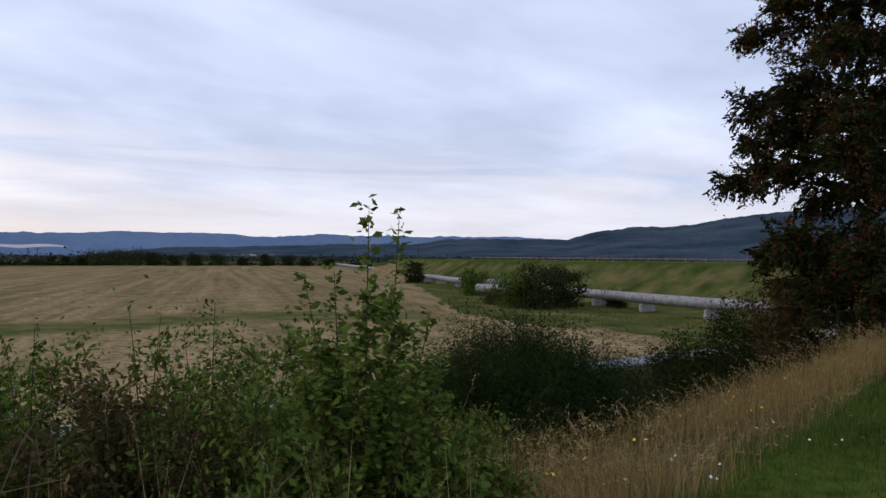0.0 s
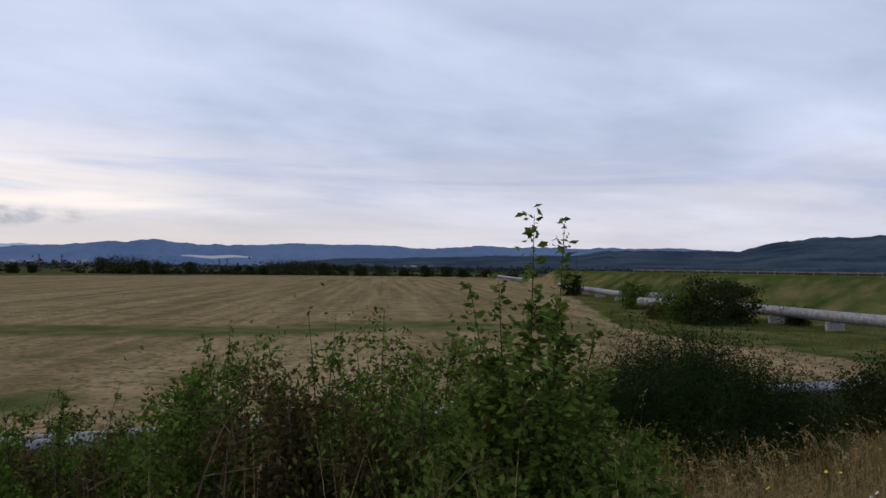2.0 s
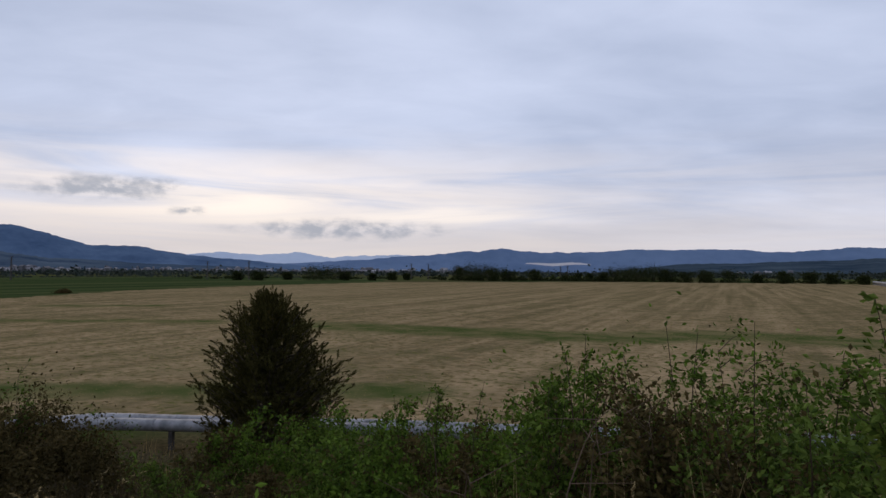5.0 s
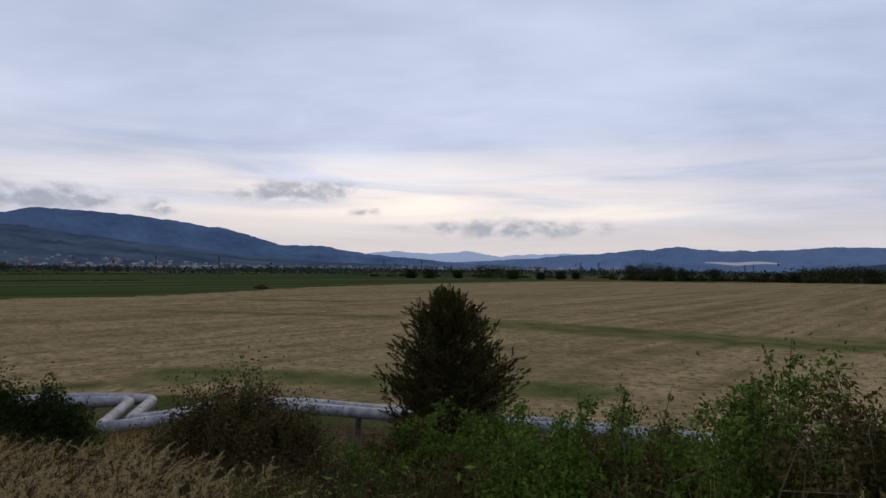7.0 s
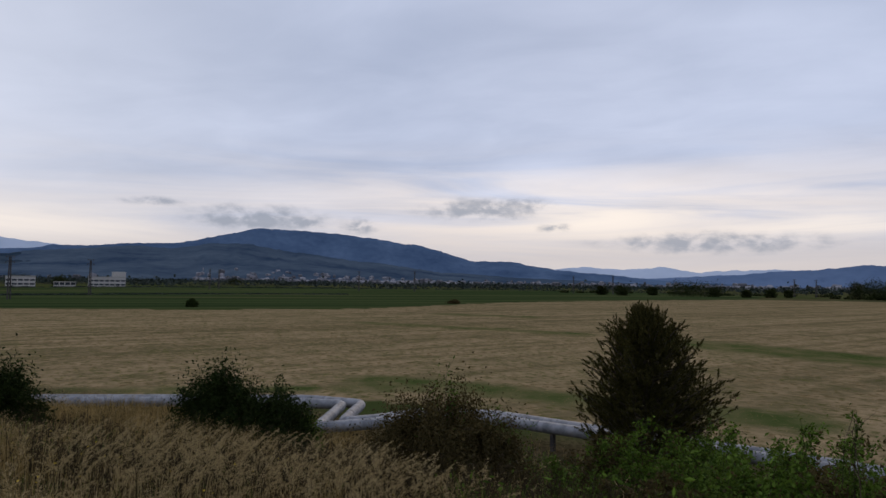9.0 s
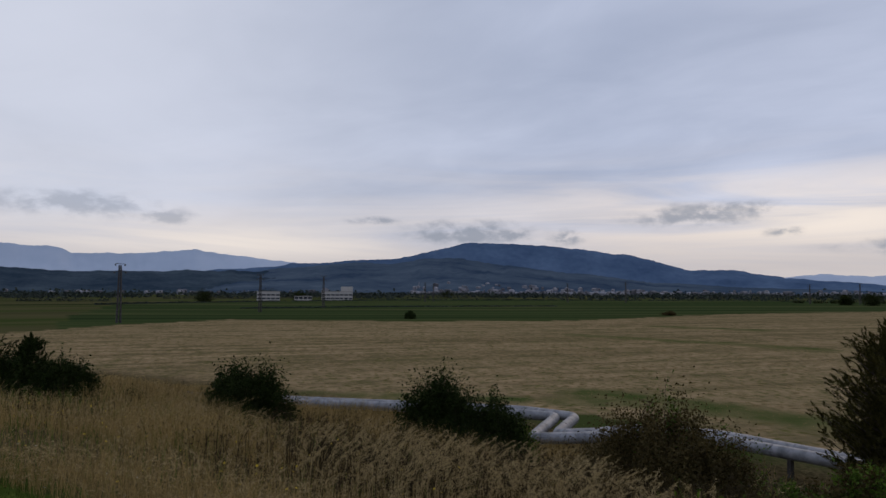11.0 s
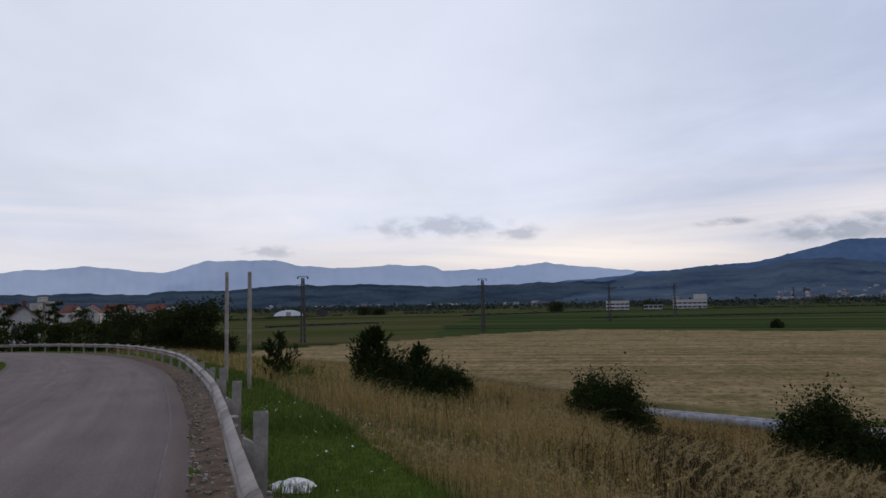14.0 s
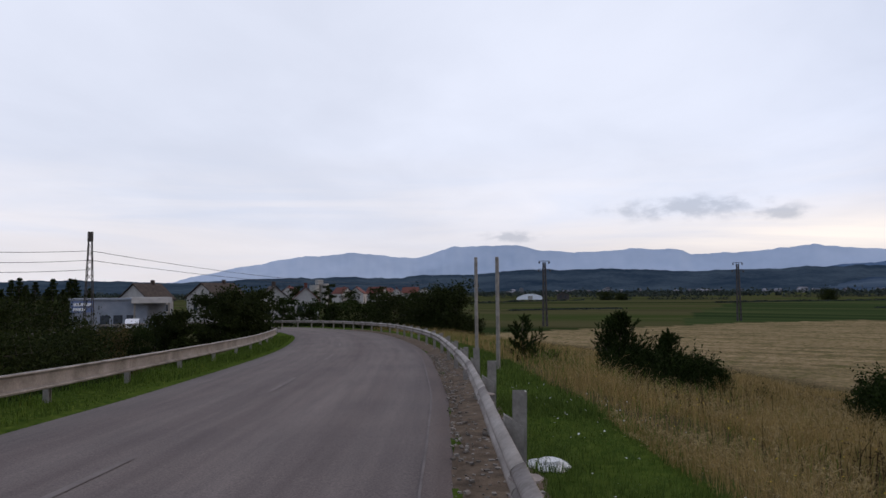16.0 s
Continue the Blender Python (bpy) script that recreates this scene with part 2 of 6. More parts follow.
M = dict(
    bark=material("bark", (0.035, 0.028, 0.022), (0.11, 0.09, 0.07), 6, 0.95, 0.5),
    twig=material("twig", (0.028, 0.02, 0.014), (0.08, 0.055, 0.036), 6, 0.9, 0.2),
    cane=material("bare_cane", (0.06, 0.042, 0.03), (0.17, 0.12, 0.085), 6, 0.9, 0.2),
    leaf=leafy("bramble_leaf", (0.018, 0.034, 0.006), (0.10, 0.152, 0.022), (0.26, 0.2, 0.035), trans=0.2),
    # lightened copy of the green leaf, stands in for brighter light up close
    leaf_lit=leafy("lightened_leaf", (0.022, 0.044, 0.008), (0.138, 0.195, 0.036), (0.34, 0.27, 0.075), trans=0.25),
    leaf_dark=leafy("dark_leaf", (0.008, 0.014, 0.003), (0.027, 0.041, 0.008), trans=0.12),
    leaf_fresh=leafy("fresh_leaf", (0.022, 0.045, 0.006), (0.122, 0.195, 0.026), (0.25, 0.25, 0.05), trans=0.2),
    leaf_red=leafy("autumn_leaf", (0.026, 0.023, 0.008), (0.10, 0.074, 0.027), (0.19, 0.095, 0.042), trans=0.2),
    needle=leafy("broom_needle", (0.006, 0.014, 0.003), (0.034, 0.058, 0.012), trans=0.12),
    juniper=leafy("juniper_spray", (0.012, 0.015, 0.004), (0.082, 0.07, 0.019), (0.21, 0.105, 0.03), trans=0.12),
    seed=leafy("rusty_seed", (0.06, 0.026, 0.012), (0.16, 0.066, 0.028)),
    # leaf greyed and lifted in colour to imitate haze over the plain
    hazed_leaf=leafy("haze_toned_woods", (0.016, 0.024, 0.020), (0.045, 0.056, 0.046), trans=0.1),
    tree_leaf=leafy("tree_leaf", (0.009, 0.014, 0.004), (0.032, 0.041, 0.010), trans=0.15),
    dry=leafy("dry_grass_blade", (0.07, 0.055, 0.02), (0.42, 0.30, 0.12), (0.72, 0.57, 0.31), trans=0.4, island=0.6),
    plume=leafy("grass_plume", (0.22, 0.165, 0.075), (0.44, 0.34, 0.17), (0.54, 0.44, 0.25), trans=0.25),
    meadow=leafy("meadow_blade", (0.06, 0.07, 0.014), (0.14, 0.145, 0.034), (0.26, 0.21, 0.075), trans=0.4),
    straw=leafy("straw_stub", (0.2, 0.15, 0.06), (0.32, 0.23, 0.1), (0.4, 0.3, 0.14), trans=0.4),
    dead=leafy("dead_weed", (0.02, 0.017, 0.009), (0.062, 0.046, 0.024), (0.06, 0.072, 0.024), trans=0.15),
    green=leafy("green_grass_blade", (0.026, 0.046, 0.009), (0.108, 0.155, 0.030), (0.24, 0.23, 0.07), trans=0.3),
    asphalt=asphalt_material(),
    gravel=material("gravel", (0.043, 0.03, 0.02), (0.15, 0.108, 0.074), 5, 0.95, 0.8, 45),
    pebble=material("pebble", (0.07, 0.06, 0.05), (0.30, 0.27, 0.24), 5, 0.9, 0.2, 30, island=0.8),
    paint=material("worn_white_paint", (0.105, 0.086, 0.08), (0.165, 0.141, 0.132), 2.2, 0.8, 0.2, 14),
    steel=material("galvanised_steel", (0.13, 0.108, 0.093), (0.34, 0.30, 0.27), 2.2, 0.58, 0.2, 26, 0.35),
    post=material("weathered_post", (0.16, 0.142, 0.122), (0.34, 0.31, 0.272), 5, 0.7, 0.3, 30, 0.1),
    rust=material("dull_rail_band", (0.2, 0.16, 0.14), (0.36, 0.31, 0.28), 4, 0.7, 0.2, 30, 0.2),
    clad=material("aluminium_cladding", (0.12, 0.124, 0.135), (0.32, 0.325, 0.34), 2.4, 0.6, 0.25, 7, 0.25),
    clad_band=material("dull_band", (0.13, 0.135, 0.15), (0.3, 0.31, 0.33), 4, 0.6, 0.2, 20, 0.3),
    concrete=material("concrete", (0.22, 0.21, 0.2), (0.42, 0.4, 0.37), 3, 0.9, 0.3, 30),
    wall=material("pale_render", (0.34, 0.32, 0.30), (0.52, 0.49, 0.46), 1.5, 0.9, 0.1, 20, per_object=0.3),
    roof_red=material("red_tiles", (0.09, 0.035, 0.028), (0.17, 0.065, 0.05), 1.5, 0.85, 0.3, 12, per_object=0.3),
    roof_brown=material("brown_tiles", (0.035, 0.028, 0.024), (0.08, 0.06, 0.05), 1.5, 0.85, 0.3, 12),
    glass_dark=material("dark_window", (0.03, 0.035, 0.045), (0.06, 0.07, 0.08), 2, 0.2, 0, 9, spec=0.5),
    sheet=material("white_sheet_metal", (0.62, 0.64, 0.68), (0.82, 0.84, 0.87), 1.2, 0.5, 0.05, 8),
    hall=material("grey_blue_sheet", (0.19, 0.21, 0.25), (0.28, 0.30, 0.34), 1.2, 0.6, 0.05, 8),
    blue=material("blue_panel", (0.10, 0.14, 0.27), (0.19, 0.24, 0.40), 1.2, 0.5, 0.05, 8),
    pole=material("dark_pole", (0.035, 0.032, 0.03), (0.09, 0.08, 0.075), 3, 0.85, 0.2, 20),
    wire=material("wire", (0.04, 0.04, 0.045), (0.07, 0.07, 0.075), 3, 0.6, 0, 20),
    stone=material("pale_stone", (0.7, 0.66, 0.63), (0.88, 0.86, 0.83), 6, 0.9, 0.6, 25),
    flower=material("white_petal", (0.5, 0.5, 0.46), (0.66, 0.66, 0.62), 6, 0.8, 0, 25),
    yellow=material("yellow_petal", (0.55, 0.38, 0.03), (0.75, 0.55, 0.06), 6, 0.8, 0, 25),
    town=material("far_town_walls", (0.06, 0.06, 0.07), (0.28, 0.275, 0.30), 1, 0.9, 0, 9, island=0.9),
    car=material("white_car_paint", (0.7, 0.7, 0.72), (0.8, 0.8, 0.82), 3, 0.3, 0, 20, spec=0.5),
)


# ---------------------------------------------------------------- mesh helpers
def mesh_ob(name, verts, faces, mat, parent=None, label="", smooth=False):
    me = bpy.data.meshes.new(name)
    me.from_pydata([tuple(v) for v in verts] if not isinstance(verts, np.ndarray) else verts.tolist(), [], faces.tolist() if isinstance(faces, np.ndarray) else faces)
    if isinstance(mat, (list, tuple)):
        for q in mat:
            me.materials.append(q)
    else:
        me.materials.append(mat)
    if smooth:
        me.polygons.foreach_set("use_smooth", [True] * len(me.polygons))
    ob = new(name, me)
    if parent is not None:
        ob.parent = parent
    if label:
        tagged(ob, label=label)
    return ob


def thing(name, place, label, category, group="", kind=""):
    ob = new(name)
    ob.empty_display_size = 0.2
    ob.location = place
    return tagged(ob, label=label, category=category, group=group, kind=kind)


def box(x0, y0, z0, x1, y1, z1):
    v = [(x, y, z) for z in (z0, z1) for x, y in ((x0, y0), (x1, y0), (x1, y1), (x0, y1))]
    return v, [(3, 2, 1, 0), (4, 5, 6, 7), (0, 1, 5, 4), (1, 2, 6, 5), (2, 3, 7, 6), (3, 0, 4, 7)]


def merge(*parts):
    verts, faces = [], []
    for v, f in parts:
        o = len(verts)
        verts += [tuple(q) for q in v]
        faces += [tuple(i + o for i in q) for q in f]
    return verts, faces


def tube(path, radii, sides=6, cap=True):
    """A tube swept along points; radii: one number or one for each point."""
    path = [Vector(q) for q in path]
    if isinstance(radii, (int, float)):
        radii = [radii] * len(path)
    radii = [float(r) for r in radii]
    verts, faces = [], []
    for i, q in enumerate(path):
        a = (path[i] - path[i - 1]).normalized() if i else (path[1] - path[0]).normalized()
        b = (path[i + 1] - path[i]).normalized() if i + 1 < len(path) else a
        d = (a + b).normalized() if (a + b).length > 1e-6 else a
        ref = Vector((0, 0, 1)) if abs(d.z) < 0.9 else Vector((1, 0, 0))
        s = d.cross(ref).normalized()
        u = s.cross(d)
        k = 1 / max(0.5, a.dot(d))
        for j in range(sides):
            t = 2 * math.pi * j / sides
            verts.append(q + radii[i] * (math.cos(t) * s * k + math.sin(t) * u))
    for i in range(len(path) - 1):
        for j in range(sides):
            o, n = i * sides, (j + 1) % sides
            faces.append((o + j, o + n, o + sides + n, o + sides + j))
    if cap:
        faces.append(tuple(range(sides))[::-1])
        faces.append(tuple(range(len(verts) - sides, len(verts))))
    return verts, faces


def leaves(centres, size, rng, aspect=0.5, droop=0.2, up=0.3, direction=None):
    """Folded leaf blades, one at each centre: vertices and faces."""
    n = len(centres)
    d = rng.normal(size=(n, 3)) if direction is None else direction + rng.normal(size=(n, 3)) * 0.35
    d[:, 2] += up - droop
    d /= np.linalg.norm(d, axis=1)[:, None] + 1e-9
    s = np.cross(d, rng.normal(size=(n, 3)))
    s /= np.linalg.norm(s, axis=1)[:, None] + 1e-9
    w = np.cross(d, s)
    ln = (size * (0.6 + 0.8 * rng.random(n)))[:, None]
    c = np.asarray(centres)
    a, t = c - d * ln * 0.5, c + d * ln * 0.5
    l, r = c - s * ln * aspect * 0.5 + w * ln * 0.08, c + s * ln * aspect * 0.5 + w * ln * 0.08
    v = np.stack([a, l, t, r], 1).reshape(-1, 3)
    i = np.arange(n)[:, None] * 4
    return v, np.concatenate([i + [0, 1, 2], i + [0, 2, 3]], 0)


# ---------------------------------------------------------------- ground levels
def smoothline(points, step=1.5):
    """A smooth line through points (Catmull-Rom), resampled."""
    p = [np.array(q, float) for q in points]
    p = [2 * p[0] - p[1]] + p + [2 * p[-1] - p[-2]]
    out = []
    for i in range(1, len(p) - 2):
        n = max(2, int(np.linalg.norm(p[i + 1] - p[i]) / step))
        for k in range(n):
            t = k / n
            out.append(0.5 * (2 * p[i] + (p[i + 1] - p[i - 1]) * t + (2 * p[i - 1] - 5 * p[i] + 4 * p[i + 1] - p[i + 2]) * t * t + (3 * p[i] - p[i - 1] - 3 * p[i + 1] + p[i + 2]) * t ** 3))
    out.append(p[-2])
    return np.array(out)


# right-hand edge of the carriageway, from far behind to far ahead
EDGE = smoothline([(-14, 230), (4, 180), (27, 141), (46, 114), (58, 88), (60, 68), (43, 47.5), (21.5, 23), (7.0, 6.8), (0.2, -0.7), (-3.7, -5.1), (-6.0, -7.7), (-9.8, -12.2), (-18.0, -22.9), (-26.1, -35.9), (-30.6, -45.3), (-34.6, -57), (-36.2, -68), (-33.5, -81), (-25, -94), (-12, -104)])
E_STEP = np.linalg.norm(np.diff(EDGE, axis=0), axis=1)
E_S = np.concatenate([[0], np.cumsum(E_STEP)])
E_T = np.gradient(EDGE, axis=0)
E_T /= np.linalg.norm(E_T, axis=1)[:, None]
S0 = E_S[np.argmin(np.hypot(EDGE[:, 0], EDGE[:, 1] + 0.7))]
ROAD_W = 6.0


def road_z(s):
    """Height of the carriageway at a run s measured from the viewpoint."""
    s = np.asarray(s, float)
    return np.where(s > 0, -0.028 * s, 0.9 * np.clip((-s - 20) / 100, 0, 1) ** 1.5)


def road_coords(x, y):
    """Run from the viewpoint and offset to the right of the carriageway's edge."""
    x, y = np.atleast_1d(x).astype(float), np.atleast_1d(y).astype(float)
    best, arg = np.full(x.shape, 1e18), np.zeros(x.shape, int)
    for i in range(len(EDGE)):
        d = (x - EDGE[i, 0]) ** 2 + (y - EDGE[i, 1]) ** 2
        m = d < best
        best[m], arg[m] = d[m], i
    rx, ry = x - EDGE[arg, 0], y - EDGE[arg, 1]
    tx, ty = E_T[arg, 0], E_T[arg, 1]
    off = rx * ty - ry * tx
    far = np.sqrt(best)
    off = np.where(np.abs(off) < far * 0.6, np.sign(off) * far, off)
    return E_S[arg] - S0 + rx * tx + ry * ty, off


def height(x, y):
    s, d = road_coords(x, y)
    zr = road_z(np.clip(s, -260, 160))
    toe = 20.5 - 9.5 * np.clip((-s - 1) / 12, 0, 1) + 4 * np.clip(s / 20, 0, 1)
    right = np.clip((d - 2.3) / np.maximum(toe - 2.3, 1), 0, 1)
    right = right * 0.85 + 0.15 * (3 * right ** 2 - 2 * right ** 3)
    left = np.clip((-d - ROAD_W - 2.0) / 11, 0, 1)
    t = np.where(d > 0, right, left)
    fall = np.where(d > 2.3, 0.1, 0.0)
    z = zr * (1 - t) + FIELD * t - fall * (1 - t)
    z = np.where((d < 0.05) & (d > -ROAD_W - 0.05), z - 0.06, z)
    r = np.hypot(x, y)
    bumpy = np.sin(x * 1.7 + y * 0.6) * np.sin(y * 1.3 - x * 0.4)
    return z + np.where((d > 2.3) | (d < -ROAD_W - 1.0), 0.05 * bumpy * np.clip(1 - r / 60, 0, 1), 0)


def ground_z(x, y):
    return float(height(np.array([x]), np.array([y]))[0])


# course of the twin heating pipes at the foot of the bank
TWIN = [(-42, -52), (-37.5, -32), (-34.7, -18.5), (-33.0, -11.8), (-30.6, -1.6), (-29.3, 2.4)]
TWIN_B = [(-24.3, 6.5), (-20.3, 12.3), (-16.3, 15.4), (-13, 17.5), (-3, 24.6), (8.5, 32.4), (18, 38.8), (25, 43.8), (34, 57)]
BIG = [(36, 52), (26.2, 68.2), (22.3, 76), (18.7, 85), (14, 92), (5.1, 99.0)]


def line_dist(x, y, pts):
    pts = smoothline(pts, 2.0)
    best = np.full(np.shape(x), 1e9)
    for i in range(len(pts)):
        best = np.minimum(best, np.hypot(x - pts[i, 0], y - pts[i, 1]))
    return best


def inside(x, y, poly):
    x, y = np.asarray(x), np.asarray(y)
    res = np.zeros(x.shape, bool)
    n = len(poly)
    for i in range(n):
        x1, y1 = poly[i]
        x2, y2 = poly[(i + 1) % n]
        c = ((y1 > y) != (y2 > y)) & (x < (x2 - x1) * (y - y1) / (y2 - y1 + 1e-12) + x1)
        res ^= c
    return res


def polys(rows):
    return [tuple(polar(a, d).xy) for a, d in rows]


STUBBLE = polys([(138, 40), (137.5, 84), (133.5, 100), (128, 107), (122.6, 114), (115, 133), (107, 150), (93.4, 139), (79, 146), (66, 213), (56, 271), (47, 342), (27, 400), (13, 418), (6, 392), (3.8, 215), (1.5, 120), (-1.5, 72), (-9, 58), (-13, 59), (-19.5, 52), (-18.5, 45), (-13, 40), (-2, 31), (20, 26), (38, 25), (58, 28), (68, 31), (80, 34.5), (90, 35), (108, 38), (118, 36), (128, 36)])
GREENS = polys([(119.8, 118), (115, 135), (107, 152), (93.4, 141), (79, 148), (66, 215), (56, 273), (47, 345), (46, 520), (56, 560), (66, 640), (79, 600), (93, 540), (105, 400), (112, 405), (115.5, 330), (118.4, 190)])
MEADOW = polys([(3.8, 215), (1.5, 120), (-1.5, 72), (-9, 58), (-13, 59), (-19.5, 52), (-24, 44), (-40, 60), (-27, 112), (-20, 135), (-10, 150), (-3, 220)])
STRIPS = [([(-60, 45), (-51.7, 47.9), (-39.2, 52.4), (-30, 55.5), (-25.5, 61), (-21.3, 66.2), (-4.7, 67.5)], 4.5), ([(-40, 9), (-36.4, 12.9), (-29.9, 18.4), (-24, 24)], 2.0), ([(-46, -30), (-40, -8), (-38, 4), (-36, 12)], 1.0), ([(-95, 20), (-80, 34), (-72, 40)], 2.0), ([(-120, 40), (-110, 52)], 2.5)]


def build_ground():
    azs = np.concatenate([np.arange(-46, 186, 0.75), np.arange(186, 314, 4.0)])
    rs = [0.0, 0.5]
    while rs[-1] < 4600:
        rs.append(rs[-1] * 1.033 + 0.05)
    rs = np.array(rs[1:])
    A, Rr = np.meshgrid(np.radians(azs), rs)
    x, y = (-np.sin(A) * Rr).ravel(), (np.cos(A) * Rr).ravel()
    z = height(x, y)
    na, nr = len(azs), len(rs)
    verts = np.concatenate([np.stack([x, y, z], 1), [[0, 0, ground_z(0, 0)]]])
    i, j = np.meshgrid(np.arange(nr - 1), np.arange(na), indexing="ij")
    i, j = i.ravel(), j.ravel()
    jn = (j + 1) % na
    quads = np.stack([i * na + j, (i + 1) * na + j, (i + 1) * na + jn, i * na + jn], 1).tolist()
    quads += [(len(verts) - 1, q, (q + 1) % na) for q in range(na)]
    ob = mesh_ob("ground", verts, quads, ground_material(), smooth=True)
    tagged(ob, "grassy bank falling to a wide stubble plain", "ground", kind="structure")
    s, d = road_coords(x, y)
    pad = lambda a: np.append(a, 0.0).astype(np.float32)
    strip = np.zeros(len(x))
    for line, w in STRIPS:
        strip = np.maximum(strip, np.clip(1.6 - line_dist(x, y, line) / w, 0, 1))
    zones = dict(stubble=inside(x, y, STUBBLE), crop=inside(x, y, GREENS), meadow=inside(x, y, MEADOW), strip=strip,
                 dry=np.clip((d - 2.4) / 0.7, 0, 1) * np.clip((np.where(s < -6, 13, 29) - d) / 5, 0, 1) * (s > -60), verge=((d > -9) & (d < 2.6)).astype(float))
    for name, val in zones.items():
        at = ob.data.attributes.new(name, "FLOAT", "POINT")
        at.data.foreach_set("value", pad(val))
    return ob


def ground_material():
    m = bpy.data.materials.new("plain_and_bank")
    m.use_nodes = True
    nt = m.node_tree
    N, L = nt.nodes.new, nt.links.new
    b = nt.nodes["Principled BSDF"]
    b.inputs["Roughness"].default_value, b.inputs["Specular IOR Level"].default_value = 1.0, 0.0
    tc = N("ShaderNodeTexCoord")

    def nz(scale, detail=5, stretch=(1, 1, 1), rot=0.0, dist=0.0):
        turn, mp, n = N("ShaderNodeMapping"), N("ShaderNodeMapping"), N("ShaderNodeTexNoise")
        turn.inputs["Rotation"].default_value, mp.inputs["Scale"].default_value = (0, 0, radians(-rot)), stretch
        L(tc.outputs["Object"], turn.inputs[0])
        L(turn.outputs[0], mp.inputs[0])
        L(mp.outputs[0], n.inputs["Vector"])
        n.inputs["Scale"].default_value, n.inputs["Detail"].default_value, n.inputs["Distortion"].default_value = scale, detail, dist
        return n.outputs["Fac"]

    def ramp(fac, *stops):
        cr = N("ShaderNodeValToRGB")
        el = cr.color_ramp.elements
        while len(el) < len(stops):
            el.new(0.5)
        for e, (p, c) in zip(el, stops):
            e.position, e.color = p, (*c, 1)
        L(fac, cr.inputs[0])
        return cr.outputs[0]

    def mix(fac, a, c):
        n = N("ShaderNodeMix")
        n.data_type = "RGBA"
        L(fac, n.inputs[0])
        L(a, n.inputs[6])
        L(c, n.inputs[7])
        return n.outputs[2]

    def mask(name, soft=0.35, wob=None):
        a, r = N("ShaderNodeAttribute"), N("ShaderNodeMapRange")
        a.attribute_name = name
        add = N("ShaderNodeMath")
        add.operation = "MULTIPLY_ADD"
        L(wob, add.inputs[0])
        add.inputs[1].default_value = 0.9
        L(a.outputs["Fac"], add.inputs[2])
        r.inputs["From Min"].default_value, r.inputs["From Max"].default_value = 0.95 - soft / 2, 0.95 + soft / 2
        L(add.outputs[0], r.inputs["Value"])
        return r.outputs["Result"]

    big, mid, fine = nz(0.02, 4), nz(0.35, 6), nz(6.0, 6)
    rows = nz(0.42, 6, (1.0, 0.03, 1), 18.0, 0.35)
    mixf = N("ShaderNodeMath")
    mixf.operation = "MULTIPLY_ADD"
    L(rows, mixf.inputs[0])
    mixf.inputs[1].default_value = 0.75
    sc = N("ShaderNodeMath")
    sc.operation = "MULTIPLY"
    L(mid, sc.inputs[0])
    sc.inputs[1].default_value = 0.45
    L(sc.outputs[0], mixf.inputs[2])
    stub = ramp(mixf.outputs[0], (0.43, (0.10, 0.084, 0.043)), (0.57, (0.178, 0.134, 0.075)), (0.72, (0.26, 0.194, 0.112)))
    stub = mix(ramp(big, (0.4, (0, 0, 0)), (0.7, (0.5, 0.5, 0.5))), stub, ramp(mid, (0.3, (0.132, 0.11, 0.056)), (0.7, (0.21, 0.156, 0.086))))
    speck = ramp(nz(2.2, 8), (0.36, (1, 1, 1)), (0.48, (0, 0, 0)))
    stub = mix(speck, stub, ramp(mid, (0.4, (0.09, 0.088, 0.03)), (0.6, (0.12, 0.088, 0.042))))
    clod = N("ShaderNodeMix")
    clod.data_type, clod.blend_type = "RGBA", "MULTIPLY"
    clod.inputs[0].default_value = 1.0
    L(stub, clod.inputs[6])
    L(ramp(nz(1.5, 9, (1.0, 1.3, 1), 18.0, 0.4), (0.34, (0.76, 0.81, 0.72)), (0.5, (1.0, 1.0, 1.0)), (0.66, (1.2, 1.18, 1.17))), clod.inputs[7])
    stub = clod.outputs[2]
    stripc = ramp(mid, (0.35, (0.05, 0.068, 0.02)), (0.65, (0.125, 0.11, 0.05)))
    cropc = ramp(nz(0.09, 6, (1, 0.06, 1), 8.0), (0.35, (0.021, 0.033, 0.013)), (0.52, (0.036, 0.053, 0.019)), (0.66, (0.068, 0.070, 0.03)))
    meadowc = ramp(nz(0.22, 9), (0.36, (0.032, 0.048, 0.014)), (0.5, (0.07, 0.08, 0.026)), (0.66, (0.13, 0.11, 0.05)))
    base = ramp(nz(0.016, 7, (1, 0.22, 1), 25.0), (0.38, (0.024, 0.034, 0.012)), (0.47, (0.07, 0.064, 0.03)), (0.56, (0.036, 0.052, 0.015)), (0.68, (0.09, 0.078, 0.038)))
    dryc = ramp(fine, (0.3, (0.035, 0.03, 0.016)), (0.7, (0.11, 0.085, 0.045)))
    vergec = ramp(fine, (0.3, (0.025, 0.046, 0.008)), (0.7, (0.07, 0.095, 0.018)))
    col = mix(mask("meadow", 0.5, mid), base, meadowc)
    col = mix(mask("crop", 0.5, mid), col, cropc)
    col = mix(mask("stubble", 0.5, mid), col, stub)
    col = mix(mask("strip", 0.8, nz(1.1, 7)), col, stripc)
    col = mix(mask("dry", 0.5, mid), col, dryc)
    col = mix(mask("verge", 0.4, mid), col, vergec)
    L(col, b.inputs["Base Color"])
    bp = N("ShaderNodeBump")
    bp.inputs["Strength"].default_value, bp.inputs["Distance"].default_value = 0.6, 0.08
    L(fine, bp.inputs["Height"])
    L(bp.outputs[0], b.inputs["Normal"])
    return m


ground = build_ground()


